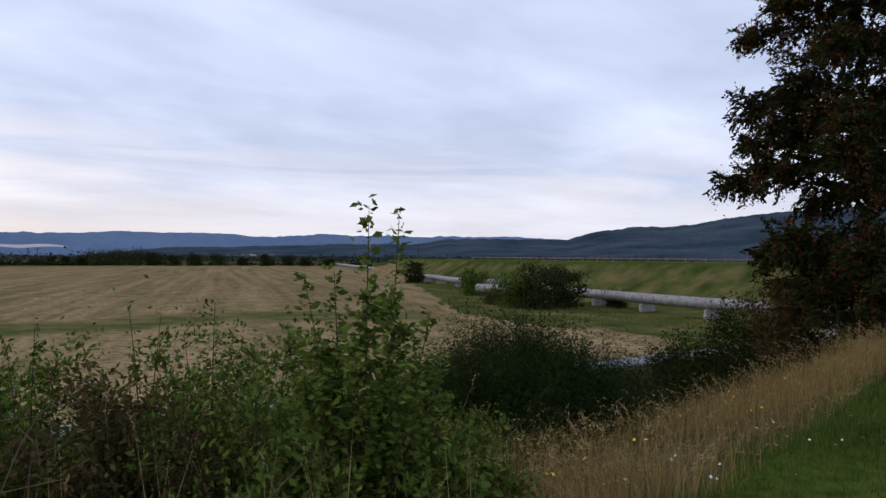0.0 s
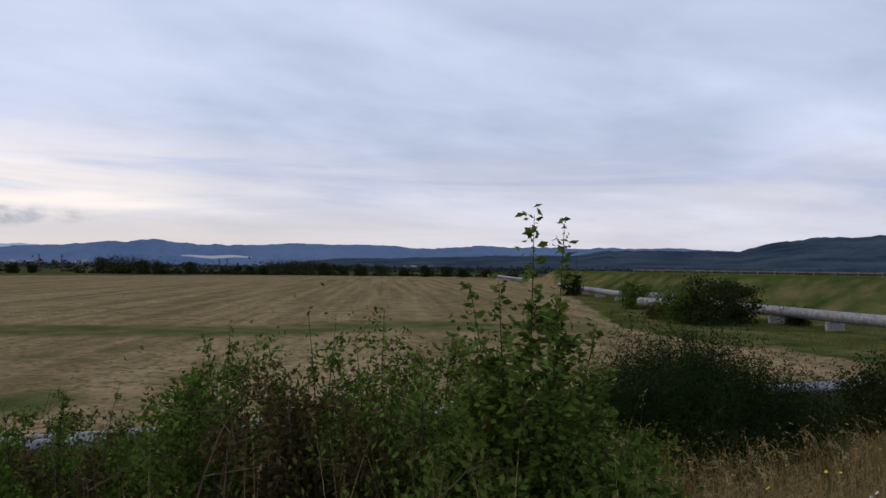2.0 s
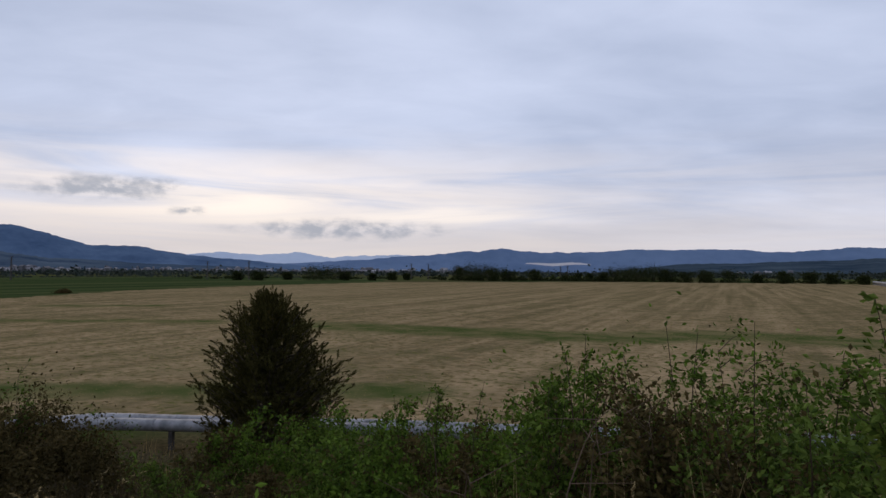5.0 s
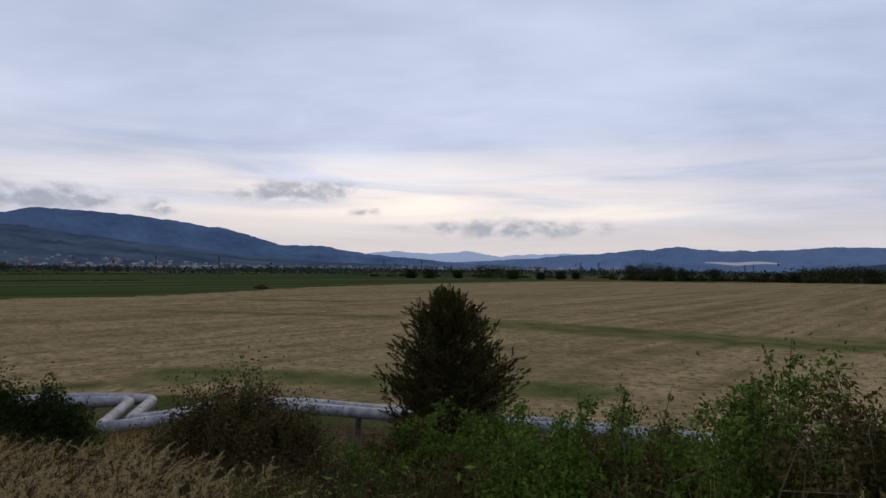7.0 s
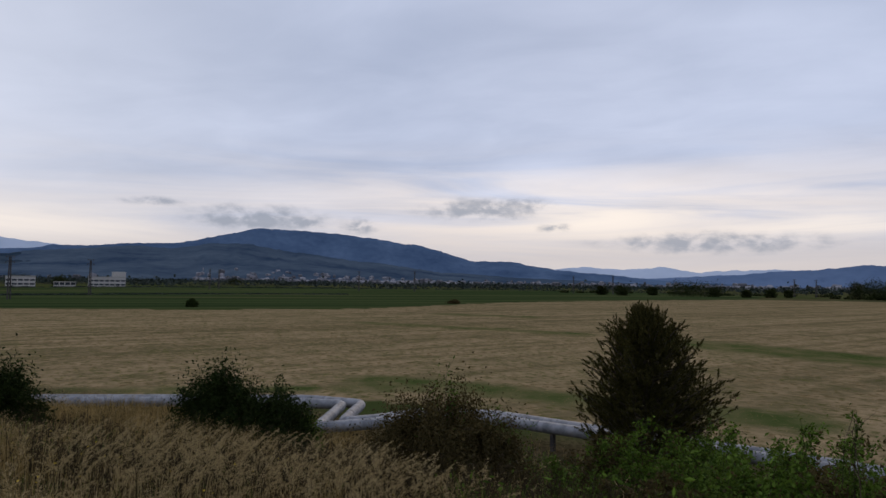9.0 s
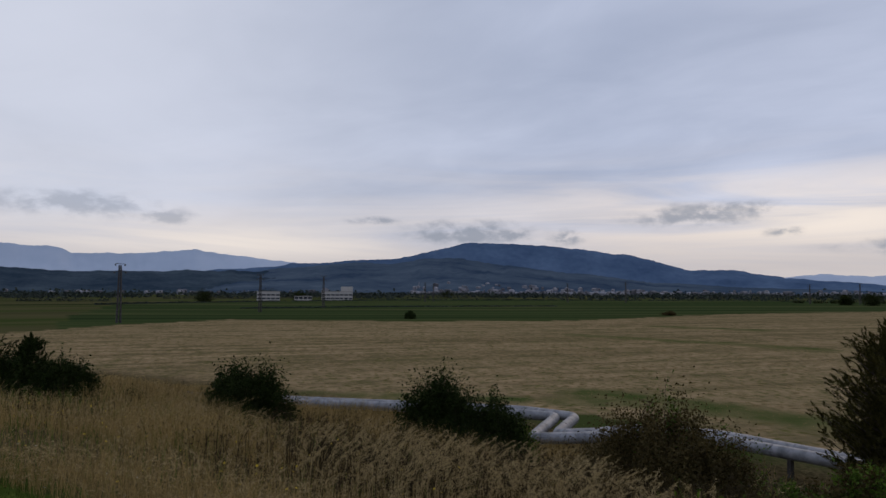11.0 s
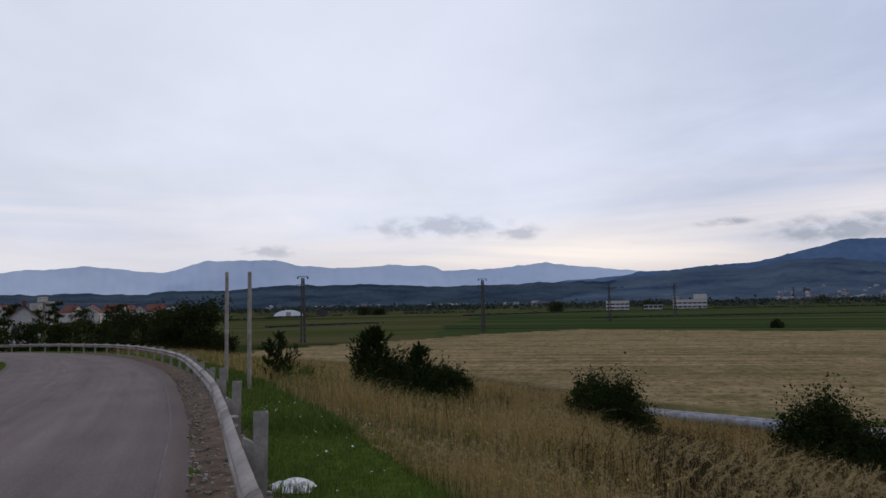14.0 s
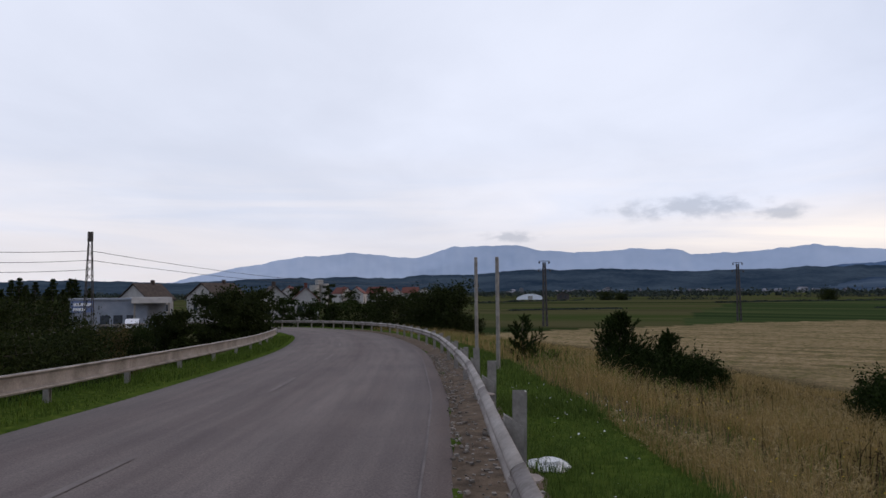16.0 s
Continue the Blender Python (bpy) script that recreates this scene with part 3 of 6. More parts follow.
# ---------------------------------------------------------------- road and rails
def offset_line(d, s0, s1, step=1.5, dz=0.0):
    """Points along the carriageway at an offset to the right of its edge."""
    out = []
    for s in np.arange(s0, s1 + 1e-6, step):
        x, y = np.interp(s + S0, E_S, EDGE[:, 0]), np.interp(s + S0, E_S, EDGE[:, 1])
        tx, ty = np.interp(s + S0, E_S, E_T[:, 0]), np.interp(s + S0, E_S, E_T[:, 1])
        out.append(Vector((x + ty * d, y - tx * d, float(road_z(s)) + dz)))
    return out


def ribbon(offsets, heights, s0, s1, step=1.5):
    lines = [offset_line(d, s0, s1, step, h) for d, h in zip(offsets, heights)]
    n = len(lines[0])
    verts = [q for ln in lines for q in ln]
    faces = [(k * n + i, (k + 1) * n + i, (k + 1) * n + i + 1, k * n + i + 1) for k in range(len(lines) - 1) for i in range(n - 1)]
    return verts, faces


rngr = np.random.default_rng(5)
v, f = ribbon([0.12, 0.0, -1.6, -3.3, -5.0, -ROAD_W, -ROAD_W - 0.1], [-0.08, 0.0, 0.02, 0.035, 0.02, 0.0, -0.08], -230, 118)
road = tagged(mesh_ob("road", v, f, M["asphalt"], smooth=True), "worn grey asphalt road curving away downhill", "road", kind="structure")
runs = np.arange(-230, 118 + 1e-6, 1.5)
flat = np.stack([np.repeat([0.12, 0.0, -1.6, -3.3, -5.0, -6.0, -6.1], len(runs)), np.tile(runs, 7)], 1)
corner = np.zeros(len(road.data.loops), int)
road.data.loops.foreach_get("vertex_index", corner)
road.data.uv_layers.new(name="along").data.foreach_set("uv", flat[corner].astype(np.float32).ravel())
v, f = ribbon([0.85, 0.55, 0.25, 0.02], [0.02, 0.05, 0.035, 0.0], -30, 60, 0.5)
v = [q + Vector((rngr.normal() * 0.03, rngr.normal() * 0.03, rngr.normal() * 0.012)) for q in v]
tagged(mesh_ob("gravel_shoulder", v, f, M["gravel"]), "crumbled gravel shoulder beside the asphalt", "shoulder", kind="structure")
marks = [ribbon([-0.27, -0.30], [0.010, 0.011], -40, 70, 1.5)]
for s in np.arange(-34, 70, 9.0):
    marks.append(ribbon([-3.42, -3.52], [0.042, 0.042], s + 2.4, s + 5.4, 1.5))
v, f = merge(*marks)
tagged(mesh_ob("road_marking", v, f, M["paint"]), "faded white edge line and centre dashes", "road marking", kind="structure")

# rounded double wave of the beam's section: depth and height
BEAM = [(0.012 + 0.078 * abs(math.sin(2 * math.pi * t)) ** 0.7 * (1 if t < 0.5 else 0.92), 0.155 - 0.31 * t) for t in np.linspace(0, 1, 21)]


# flat face between two lips, for the outer rail
LIPPED = [(0.0, 0.155), (0.075, 0.152), (0.085, 0.135), (0.075, 0.118), (0.02, 0.105), (0.015, 0.0), (0.02, -0.085), (0.075, -0.10), (0.085, -0.125), (0.07, -0.15), (0.0, -0.155)]


def guard_rail(name, d, s0, s1, face, label, spacing=2.0, top=0.74, first=None, tall=0.8, rise=0.13, section=BEAM):
    """A crash barrier along the road; face is -1 where its front looks left."""
    origin = offset_line(d, s0, s0)[0]
    rail = thing(name, origin, label, "guard rail")
    prof = [(face * a, (b - 0.155) * tall + top) for a, b in section] + [(face * (a - 0.006), (b - 0.155) * tall + top) for a, b in section[::-1]]
    s = s0
    k = 0
    while s < s1 - 0.1:
        e = min(s + 4.0, s1)
        lines = [offset_line(d + a + (0.004 * (k % 2)) * face, s, e, (e - s) / 4, b) for a, b in prof]
        n, m = len(lines[0]), len(lines)
        v = [q - origin for ln in lines for q in ln]
        f = [(i * n + j, ((i + 1) % m) * n + j, ((i + 1) % m) * n + j + 1, i * n + j + 1) for i in range(m) for j in range(n - 1)]
        f += [tuple(i * n for i in range(m)), tuple(i * n + n - 1 for i in range(m))[::-1]]
        mesh_ob("beam", v, f, M["steel"], rail, smooth=section is BEAM)
        if face < 0 and s > -8 and s < 40:
            j = offset_line(d, e, e)[0] - origin
            for zz in (0.10, 0.20):
                bv, bf = tube([j + Vector((0.0, 0.0, top - zz)) , j + Vector((0.0, 0.0, top - zz + 0.012))], 0.105, 8)
                mesh_ob("bolt_plate", bv, bf, M["rust"], rail)
        s, k = e, k + 1
    pv, pf = merge(box(-0.05, -0.006, -0.3, 0.05, 0.006, rise + top), box(-0.05, 0.006, -0.3, -0.042, 0.1, rise + top), box(0.042, 0.006, -0.3, 0.05, 0.1, rise + top))
    bv, bf = box(-0.06, 0.0, -0.13, 0.06, 0.15, 0.13)
    bv = [(a, b, c + 0.09 - 0.6 * b if face < 0 else c) for a, b, c in bv]
    post_me, block_me = None, None
    s = s0 + 0.2 if first is None else first
    while s < s1:
        q = offset_line(d, s, s)[0]
        q2 = offset_line(d, s + 0.3, s + 0.3)[0]
        ang = math.atan2(q2.y - q.y, q2.x - q.x)
        if post_me is None:
            a = mesh_ob("post", pv, pf, M["post"], rail)
            c = mesh_ob("spacer", bv, bf, M["post"], rail)
            post_me, block_me = a.data, c.data
        else:
            a, c = new("post", post_me), new("spacer", block_me)
            a.parent = c.parent = rail
        side = q + Vector((math.sin(ang), -math.cos(ang), 0)) * (-face * 0.16)
        a.location = side - origin + Vector((0, 0, random.uniform(-0.02, 0.02) - (0.17 if s > 14 and rise > 0.1 else 0.0)))
        a.rotation_euler = (random.uniform(-0.02, 0.02), random.uniform(-0.02, 0.02), ang + (0 if face < 0 else math.pi))
        c.location = q + Vector((0, 0, top - 0.16)) + Vector((math.sin(ang), -math.cos(ang), 0)) * (-face * 0.0) - origin
        c.rotation_euler = (0, 0, ang + (math.pi if face < 0 else 0))
        s += spacing
    return rail


guard_rail("guard_rail", 0.42, -24, 112, -1, "galvanised steel crash barrier on posts beside the verge", 3.25, 0.72, first=-14.05, rise=0.23)
guard_rail("guard_rail", -ROAD_W - 1.2, -20, 44, 1, "dull crash barrier along the outer side of the bend", 3.6, 0.62, tall=1.12, rise=-0.03, section=LIPPED)
guard_rail("guard_rail", 0.42, -210, -80, -1, "distant crash barrier on top of the grass embankment", 4.0, 0.72, rise=0.02)


# ---------------------------------------------------------------- backdrop of hills
def range_of_hills(name, dist, knots, mat, label, foot=-8.0, depth=0.35, rough=0.05):
    """A ridge whose skyline runs through (bearing, height angle) knots."""
    rng = np.random.default_rng(len(name) * 7 + int(dist))
    a = np.arange(knots[0][0], knots[-1][0] + 0.01, 0.2)
    e = np.interp(a, [k[0] for k in knots], [k[1] for k in knots])
    noise = lambda w: np.convolve(rng.normal(size=len(a) + 120), np.ones(w) / w, "same")[60:-60] * math.sqrt(w)
    jag = (noise(3) * 0.4 + noise(9) * 0.9 + noise(24) * 1.3) * rough * 0.75 * np.clip(e, 0, 1)
    rows, n = [], len(a)
    for t in np.linspace(0, 1, 9):
        dd = dist * (1 - depth * (1 - t))
        top = dist * np.tan(np.radians(e + jag)) + EYE
        fold = np.convolve(rng.normal(size=n + 40), np.ones(21) / 21, "same")[20:-20] * dist * min(0.05, depth * 0.14) * t * (1 - t) * 4
        z = foot + (top - foot) * (t ** 1.25)
        for i in range(n):
            rows.append(polar(a[i], dd + fold[i], z[i]))
    f = [(k * n + i, k * n + i + 1, (k + 1) * n + i + 1, (k + 1) * n + i) for k in range(8) for i in range(n - 1)]
    return tagged(mesh_ob(name, rows, f, mat, smooth=True), label, "hills", kind="structure")


# no air is rendered: the haze is painted as this pale blue base colour
hill_far = material("haze_painted_range", (0.36, 0.43, 0.54), (0.48, 0.54, 0.64), 0.0012, 1.0, 0, 0.012, spec=0.0)
# blue of the long ridge is distance haze put into its colour
hill_blue = material("haze_blue_range", (0.085, 0.13, 0.22), (0.13, 0.185, 0.29), 0.002, 1.0, 0, 0.02, spec=0.0)
# woods tinted blue, as haze would make them look
hill_mid = material("haze_blue_mountain", (0.045, 0.078, 0.14), (0.10, 0.15, 0.235), 0.0045, 1.0, 0, 0.03, spec=0.0)
# nearer dark woods, still with some blue haze mixed into the colour
hill_dark = material("dark_hazed_woods", (0.014, 0.027, 0.045), (0.058, 0.08, 0.10), 0.006, 1.0, 0, 0.06, spec=0.0)
range_of_hills("backdrop_far", 4300, [(40, 1.2), (45, 1.3), (48, 1.45), (51, 1.15), (54, 1.5), (57, 1.2), (60, 1.5), (63, 1.25), (66, 1.6), (72, 2.0), (100, 2.2), (102.2, 2.42), (107.3, 2.94), (109.9, 3.33), (113.6, 2.97), (116.8, 2.89), (118.3, 2.87), (119.3, 3.3), (122.4, 3.40), (126, 3.2), (130.2, 3.37), (133.1, 3.89), (137.9, 3.80), (140.8, 2.95), (146.5, 3.31), (152.1, 2.72), (156.6, 1.88), (160.8, 0.88), (164, 0.3)], hill_far, "mountain range painted pale blue for haze", depth=0.08)
range_of_hills("backdrop_blue", 3600, [(-40, 1.2), (-12, 1.4), (-7, 1.7), (-1.7, 1.68), (4.1, 1.73), (10.7, 1.76), (13.4, 1.53), (20.9, 1.78), (27.7, 1.68), (33.4, 1.6), (36.6, 1.96), (38.8, 1.64), (45, 1.2), (52, 0.7), (60, 0.3)], hill_blue, "long ridge on the horizon, painted blue for haze", depth=0.08)
range_of_hills("backdrop_right", 3000, [(-60, 4.0), (-40, 4.2), (-26.6, 3.51), (-22.6, 3.02), (-19.3, 2.52), (-16.2, 2.54), (-13.5, 2.27), (-10.3, 1.52), (-5.6, 1.51), (-0.3, 1.43), (2.1, 1.07), (11.6, 0.89), (17.9, 0.69), (22.6, 0.5), (27, 0.1)], hill_dark, "dark wooded hill tinted blue for haze", depth=0.5)
range_of_hills("backdrop_mountain", 3300, [(48, 0.15), (53, 0.35), (58, 0.75), (62.3, 1.2), (65.7, 1.75), (68.5, 1.85), (69.6, 1.8), (71.5, 2.5), (74, 3.1), (78.9, 3.81), (82.8, 4.08), (86.7, 4.24), (90.6, 3.53), (93.9, 2.74), (96.3, 2.77), (99.6, 2.40), (102.2, 2.35), (106, 1.9), (112, 1.5)], hill_mid, "broad wooded mountain tinted blue for haze, with cloud on its summit", depth=0.14)
FOOT = [(50, -0.4), (54, 0.05), (60, 0.3), (66, 0.45), (72, 0.85), (78, 1.6), (84, 2.35), (88, 2.9), (91, 2.85), (94, 2.3), (96.3, 2.5), (99.6, 2.2), (103, 1.9), (108, 1.2), (112, 0.4)]
# foothill woods carry the same painted haze, a darker blue
hill_foot = material("haze_blue_foothill", (0.02, 0.038, 0.07), (0.08, 0.108, 0.14), 0.005, 1.0, 0, 0.03, spec=0.0)
range_of_hills("backdrop_foothill", 2700, FOOT, hill_foot, "dark wooded foothill below the mountain, tinted blue for haze", depth=0.42)
pale = material("pale_far_field", (0.30, 0.30, 0.32), (0.46, 0.45, 0.46), 0.01, 1.0, 0, 0.1, spec=0.0)
rows = []
for a in np.arange(29.2, 34.6, 0.3):
    mid = 0.60 + 0.05 * math.sin(a * 1.7)
    half = 0.10 * math.sin(math.pi * min(1.0, max(0.0, (a - 29.0) / 5.8))) + 0.02
    rows += [polar(a, 2440, EYE + 2440 * math.tan(radians(mid - half))), polar(a, 2520, EYE + 2520 * math.tan(radians(mid + half)))]
tagged(mesh_ob("backdrop_field", rows, [(i, i + 2, i + 3, i + 1) for i in range(0, len(rows) - 3, 2)], pale), "pale harvested field on a far hillside", "field", kind="structure")
range_of_hills("backdrop_woods", 2600, [(92, 0.2), (98, 1.3), (104, 1.75), (111, 1.6), (117.3, 1.46), (124.7, 1.82), (133.1, 1.59), (142.7, 1.28), (152.1, 1.23), (160.8, 0.85), (172, 0.9), (185, 0.8)], hill_dark, "low dark wooded ridge tinted blue for haze", depth=0.3)


# ---------------------------------------------------------------- pipelines
def swept_round(points, bend=1.2):
    """Points with each corner rounded by a short arc."""
    p = [Vector(q) for q in points]
    out = [p[0]]
    for i in range(1, len(p) - 1):
        a, b = (p[i - 1] - p[i]), (p[i + 1] - p[i])
        r = min(bend, a.length * 0.4, b.length * 0.4)
        s, e = p[i] + a.normalized() * r, p[i] + b.normalized() * r
        for t in (0, 0.25, 0.5, 0.75, 1):
            out.append(s * (1 - t) ** 2 + p[i] * 2 * t * (1 - t) + e * t * t)
    return out + [p[-1]]


def pipeline(name, lines, radius, lift, label, seam=2.4, support=6.0, bend=1.2, sides=16):
    """Insulated pipes in sheet cladding on concrete blocks; lines: one centre line (x, y) for each pipe."""
    origin = Vector((*lines[0][0], FIELD))
    pipe = thing(name, origin, label, "pipeline")
    for k, line in enumerate(lines):
        path = swept_round([Vector((x, y, FIELD + lift + radius)) for x, y in line], bend)
        v, f = tube([q - origin for q in path], radius, sides)
        body = mesh_ob("pipe", v, f, M["clad"], pipe, smooth=True)
        run, pos, blocks = 0.0, 0.0, 0.0
        for a, b in zip(path, path[1:]):
            seg = (b - a).length
            d = (b - a).normalized()
            while pos < run + seg:
                q = a + d * (pos - run)
                wide = 0.05 if random.random() < 0.85 else 0.3
                bv, bf = tube([q - origin - d * wide, q - origin + d * wide], radius * 1.025, sides)
                mesh_ob("band", bv, bf, M["clad_band"] if wide < 0.1 else M["clad"], body, smooth=False)
                pos += seam * random.uniform(0.7, 1.3)
            while k == 0 and blocks < run + seg and seg > 0.5:
                q = a + d * max(0.0, blocks - run)
                ang = math.atan2(d.y, d.x)
                w = radius * 1.1
                slim = radius < 0.3
                bv, bf = box(-0.06, -w * 0.5, -0.35, 0.06, w * 0.5, lift + 0.02) if slim else merge(box(-0.16, -w * 2.2, -0.35, 0.16, w * 1.0, lift - 0.02), box(-0.12, -w * 0.5, lift - 0.02, 0.12, w * 0.5, lift + radius * 0.4))
                ob = mesh_ob("support", bv, bf, M["pole" if slim else "concrete"], pipe)
                ob.location, ob.rotation_euler = (q.x - origin.x, q.y - origin.y, 0), (0, 0, ang)
                blocks += support
            run += seg
    return pipe


def shifted(line, d):
    """The line moved sideways by d metres (to the right of its run)."""
    p = np.array(line, float)
    t = np.gradient(p, axis=0)
    t /= np.linalg.norm(t, axis=1)[:, None]
    return [(float(a[0] + u[1] * d), float(a[1] - u[0] * d)) for a, u in zip(p, t)]


front = [(-44, -60), (-37.5, -32), (-34.7, -18.5), (-33.0, -11.8), (-30.6, -1.6), (-29.3, 2.6), (-28.4, 4.5), (-24.2, 2.85), (-24.4, 5.0), (-25.2, 6.9), (-24.2, 9.3), *TWIN_B[1:]]
back = [(-44.6, -60), (-38.1, -32), (-35.3, -18.5), (-33.6, -11.8), (-31.2, -1.6), (-30.0, 3.2), (-28.35, 5.3), (-24.85, 3.85), (-25.1, 5.4), (-25.9, 7.0), (-24.8, 9.8), *shifted(TWIN_B, -0.6)[1:]]
pipeline("twin_pipeline", [front, back], 0.205, 0.58, "twin aluminium-clad heating pipes on low steel stands, with an expansion loop", 1.9, 5.0, 0.45, 14)
pipeline("large_pipeline", [BIG], 0.58, 0.9, "large silver-clad pipe on low concrete supports", 5.0, 9.0, 2.5)
pipeline("large_pipeline", [[(12, 122), (3, 131.7), (-6, 167), (-15, 213), (-35, 290), (-62, 392)]], 0.58, 0.75, "large silver-clad pipe receding across the meadow", 9.0, 14.0, 4.0, 12)


# ---------------------------------------------------------------- plants
def branching(rng, stems, height, spread, side=7, side_len=0.45, upright=0.6, bend=0.25):
    """Stems with side twigs: lists of (path, radii), and the twig points that carry leaves with their directions."""
    wood, pts, dirs = [], [], []
    for k in range(stems):
        a = rng.uniform(0, 2 * math.pi)
        h = height * rng.uniform(0.62, 1.0) if k else height
        lean = spread * math.sqrt(rng.random()) * (1 if k else 0.25)
        tip = np.array([math.cos(a) * lean, math.sin(a) * lean, h * (1 - 0.35 * (lean / max(spread, 1e-6)) ** 2)])
        base = np.array([math.cos(a), math.sin(a), 0]) * spread * 0.12
        n = 7
        path = []
        wob = rng.normal(size=3) * height * 0.05
        for i in range(n):
            t = i / (n - 1)
            q = base + (tip - base) * np.array([t ** (1 + upright), t ** (1 + upright), t]) + wob * math.sin(t * 3.1)
            path.append(q)
        r0 = 0.005 + 0.0032 * height
        wood.append((path, [r0 * (1 - 0.85 * i / (n - 1)) for i in range(n)]))
        for j in range(side):
            t = rng.uniform(0.25, 1.0)
            i = min(n - 2, int(t * (n - 1)))
            u = t * (n - 1) - i
            o = path[i] * (1 - u) + path[i + 1] * u
            b = rng.uniform(0, 2 * math.pi)
            d = np.array([math.cos(b), math.sin(b), rng.uniform(0.1, 1.2)])
            d /= np.linalg.norm(d)
            ln = side_len * height * rng.uniform(0.4, 1.0) * (1.15 - t * 0.75)
            e = o + d * ln
            e[2] = max(e[2], 0.03)
            m = o + d * ln * 0.5 + np.array([0, 0, bend * ln * 0.3])
            wood.append(([o, m, e], [r0 * 0.35, r0 * 0.25, r0 * 0.1]))
            for q in np.linspace(0.15, 1.0, 6):
                pts.append(o * (1 - q) ** 2 + m * 2 * q * (1 - q) + e * q * q)
                dirs.append(d)
        for q in np.linspace(0.3, 1.0, 10):
            i = min(n - 2, int(q * (n - 1)))
            u = q * (n - 1) - i
            pts.append(path[i] * (1 - u) + path[i + 1] * u)
            dirs.append(np.array([0, 0, 1.0]))
    return wood, np.array(pts), np.array(dirs)


def wood_mesh(wood, sides=5):
    return merge(*[tube(p, r, sides, False) for p, r in wood])


def shrub(name, x, y, top, radius, label, leaf, seed, stems=9, count=4000, size=0.05, aspect=0.55, side=8, side_len=0.45, jitter=0.05, upright=0.6, category="shrub", group="", extra=None, sink=0.05, along=0.35, fill=0.0):
    """A bush: woody stems, and leaves gathered along its twigs. top: height of its crown above the world's zero."""
    rng = np.random.default_rng(seed)
    z0 = ground_z(x, y) - sink
    h = max(0.3, top - z0)
    ob = thing(name, (x, y, z0), label, category, group)
    wood, pts, dirs = branching(rng, stems, h, radius, side, side_len, upright)
    v, f = wood_mesh(wood)
    mesh_ob("branchwork", v, f, M["twig"], ob)
    idx = rng.integers(0, len(pts), count)
    c = pts[idx] + rng.normal(size=(count, 3)) * jitter * h
    if fill:
        m = rng.random(count) < fill
        n = int(m.sum())
        u = rng.normal(size=(n, 3))
        u[:, 2] = np.abs(u[:, 2])
        u /= np.linalg.norm(u, axis=1)[:, None]
        a = np.arctan2(u[:, 1], u[:, 0])
        lobe = 1 + 0.16 * np.sin(a * 3 + seed) + 0.12 * np.sin(a * 5 + u[:, 2] * 7 + seed * 2) + 0.1 * np.sin(a * 9 - u[:, 2] * 11 + seed)
        rad = (rng.random(n) ** 0.28 * lobe * (0.9 + 0.12 * rng.normal(size=n)))[:, None]
        c[m] = u * rad * np.array([radius * 0.94, radius * 0.94, h * 0.92])
    c[:, 2] = np.maximum(c[:, 2], 0.02)
    d = dirs[idx] * along + rng.normal(size=(count, 3)) * 0.7
    lv, lf = leaves(c, size, rng, aspect, 0.25, 0.3, d)
    mesh_ob("foliage", lv, lf, M[leaf], ob)
    if extra:
        mat, frac, esize = extra
        k = rng.integers(0, len(pts), int(count * frac))
        ev, ef = leaves(pts[k] + rng.normal(size=(len(k), 3)) * jitter * h, esize, rng, 0.6, 0.3, 0.2)
        mesh_ob("coloured_foliage", ev, ef, M[mat], ob)
    return ob


def at(az, d):
    q = polar(az, d)
    return q.x, q.y


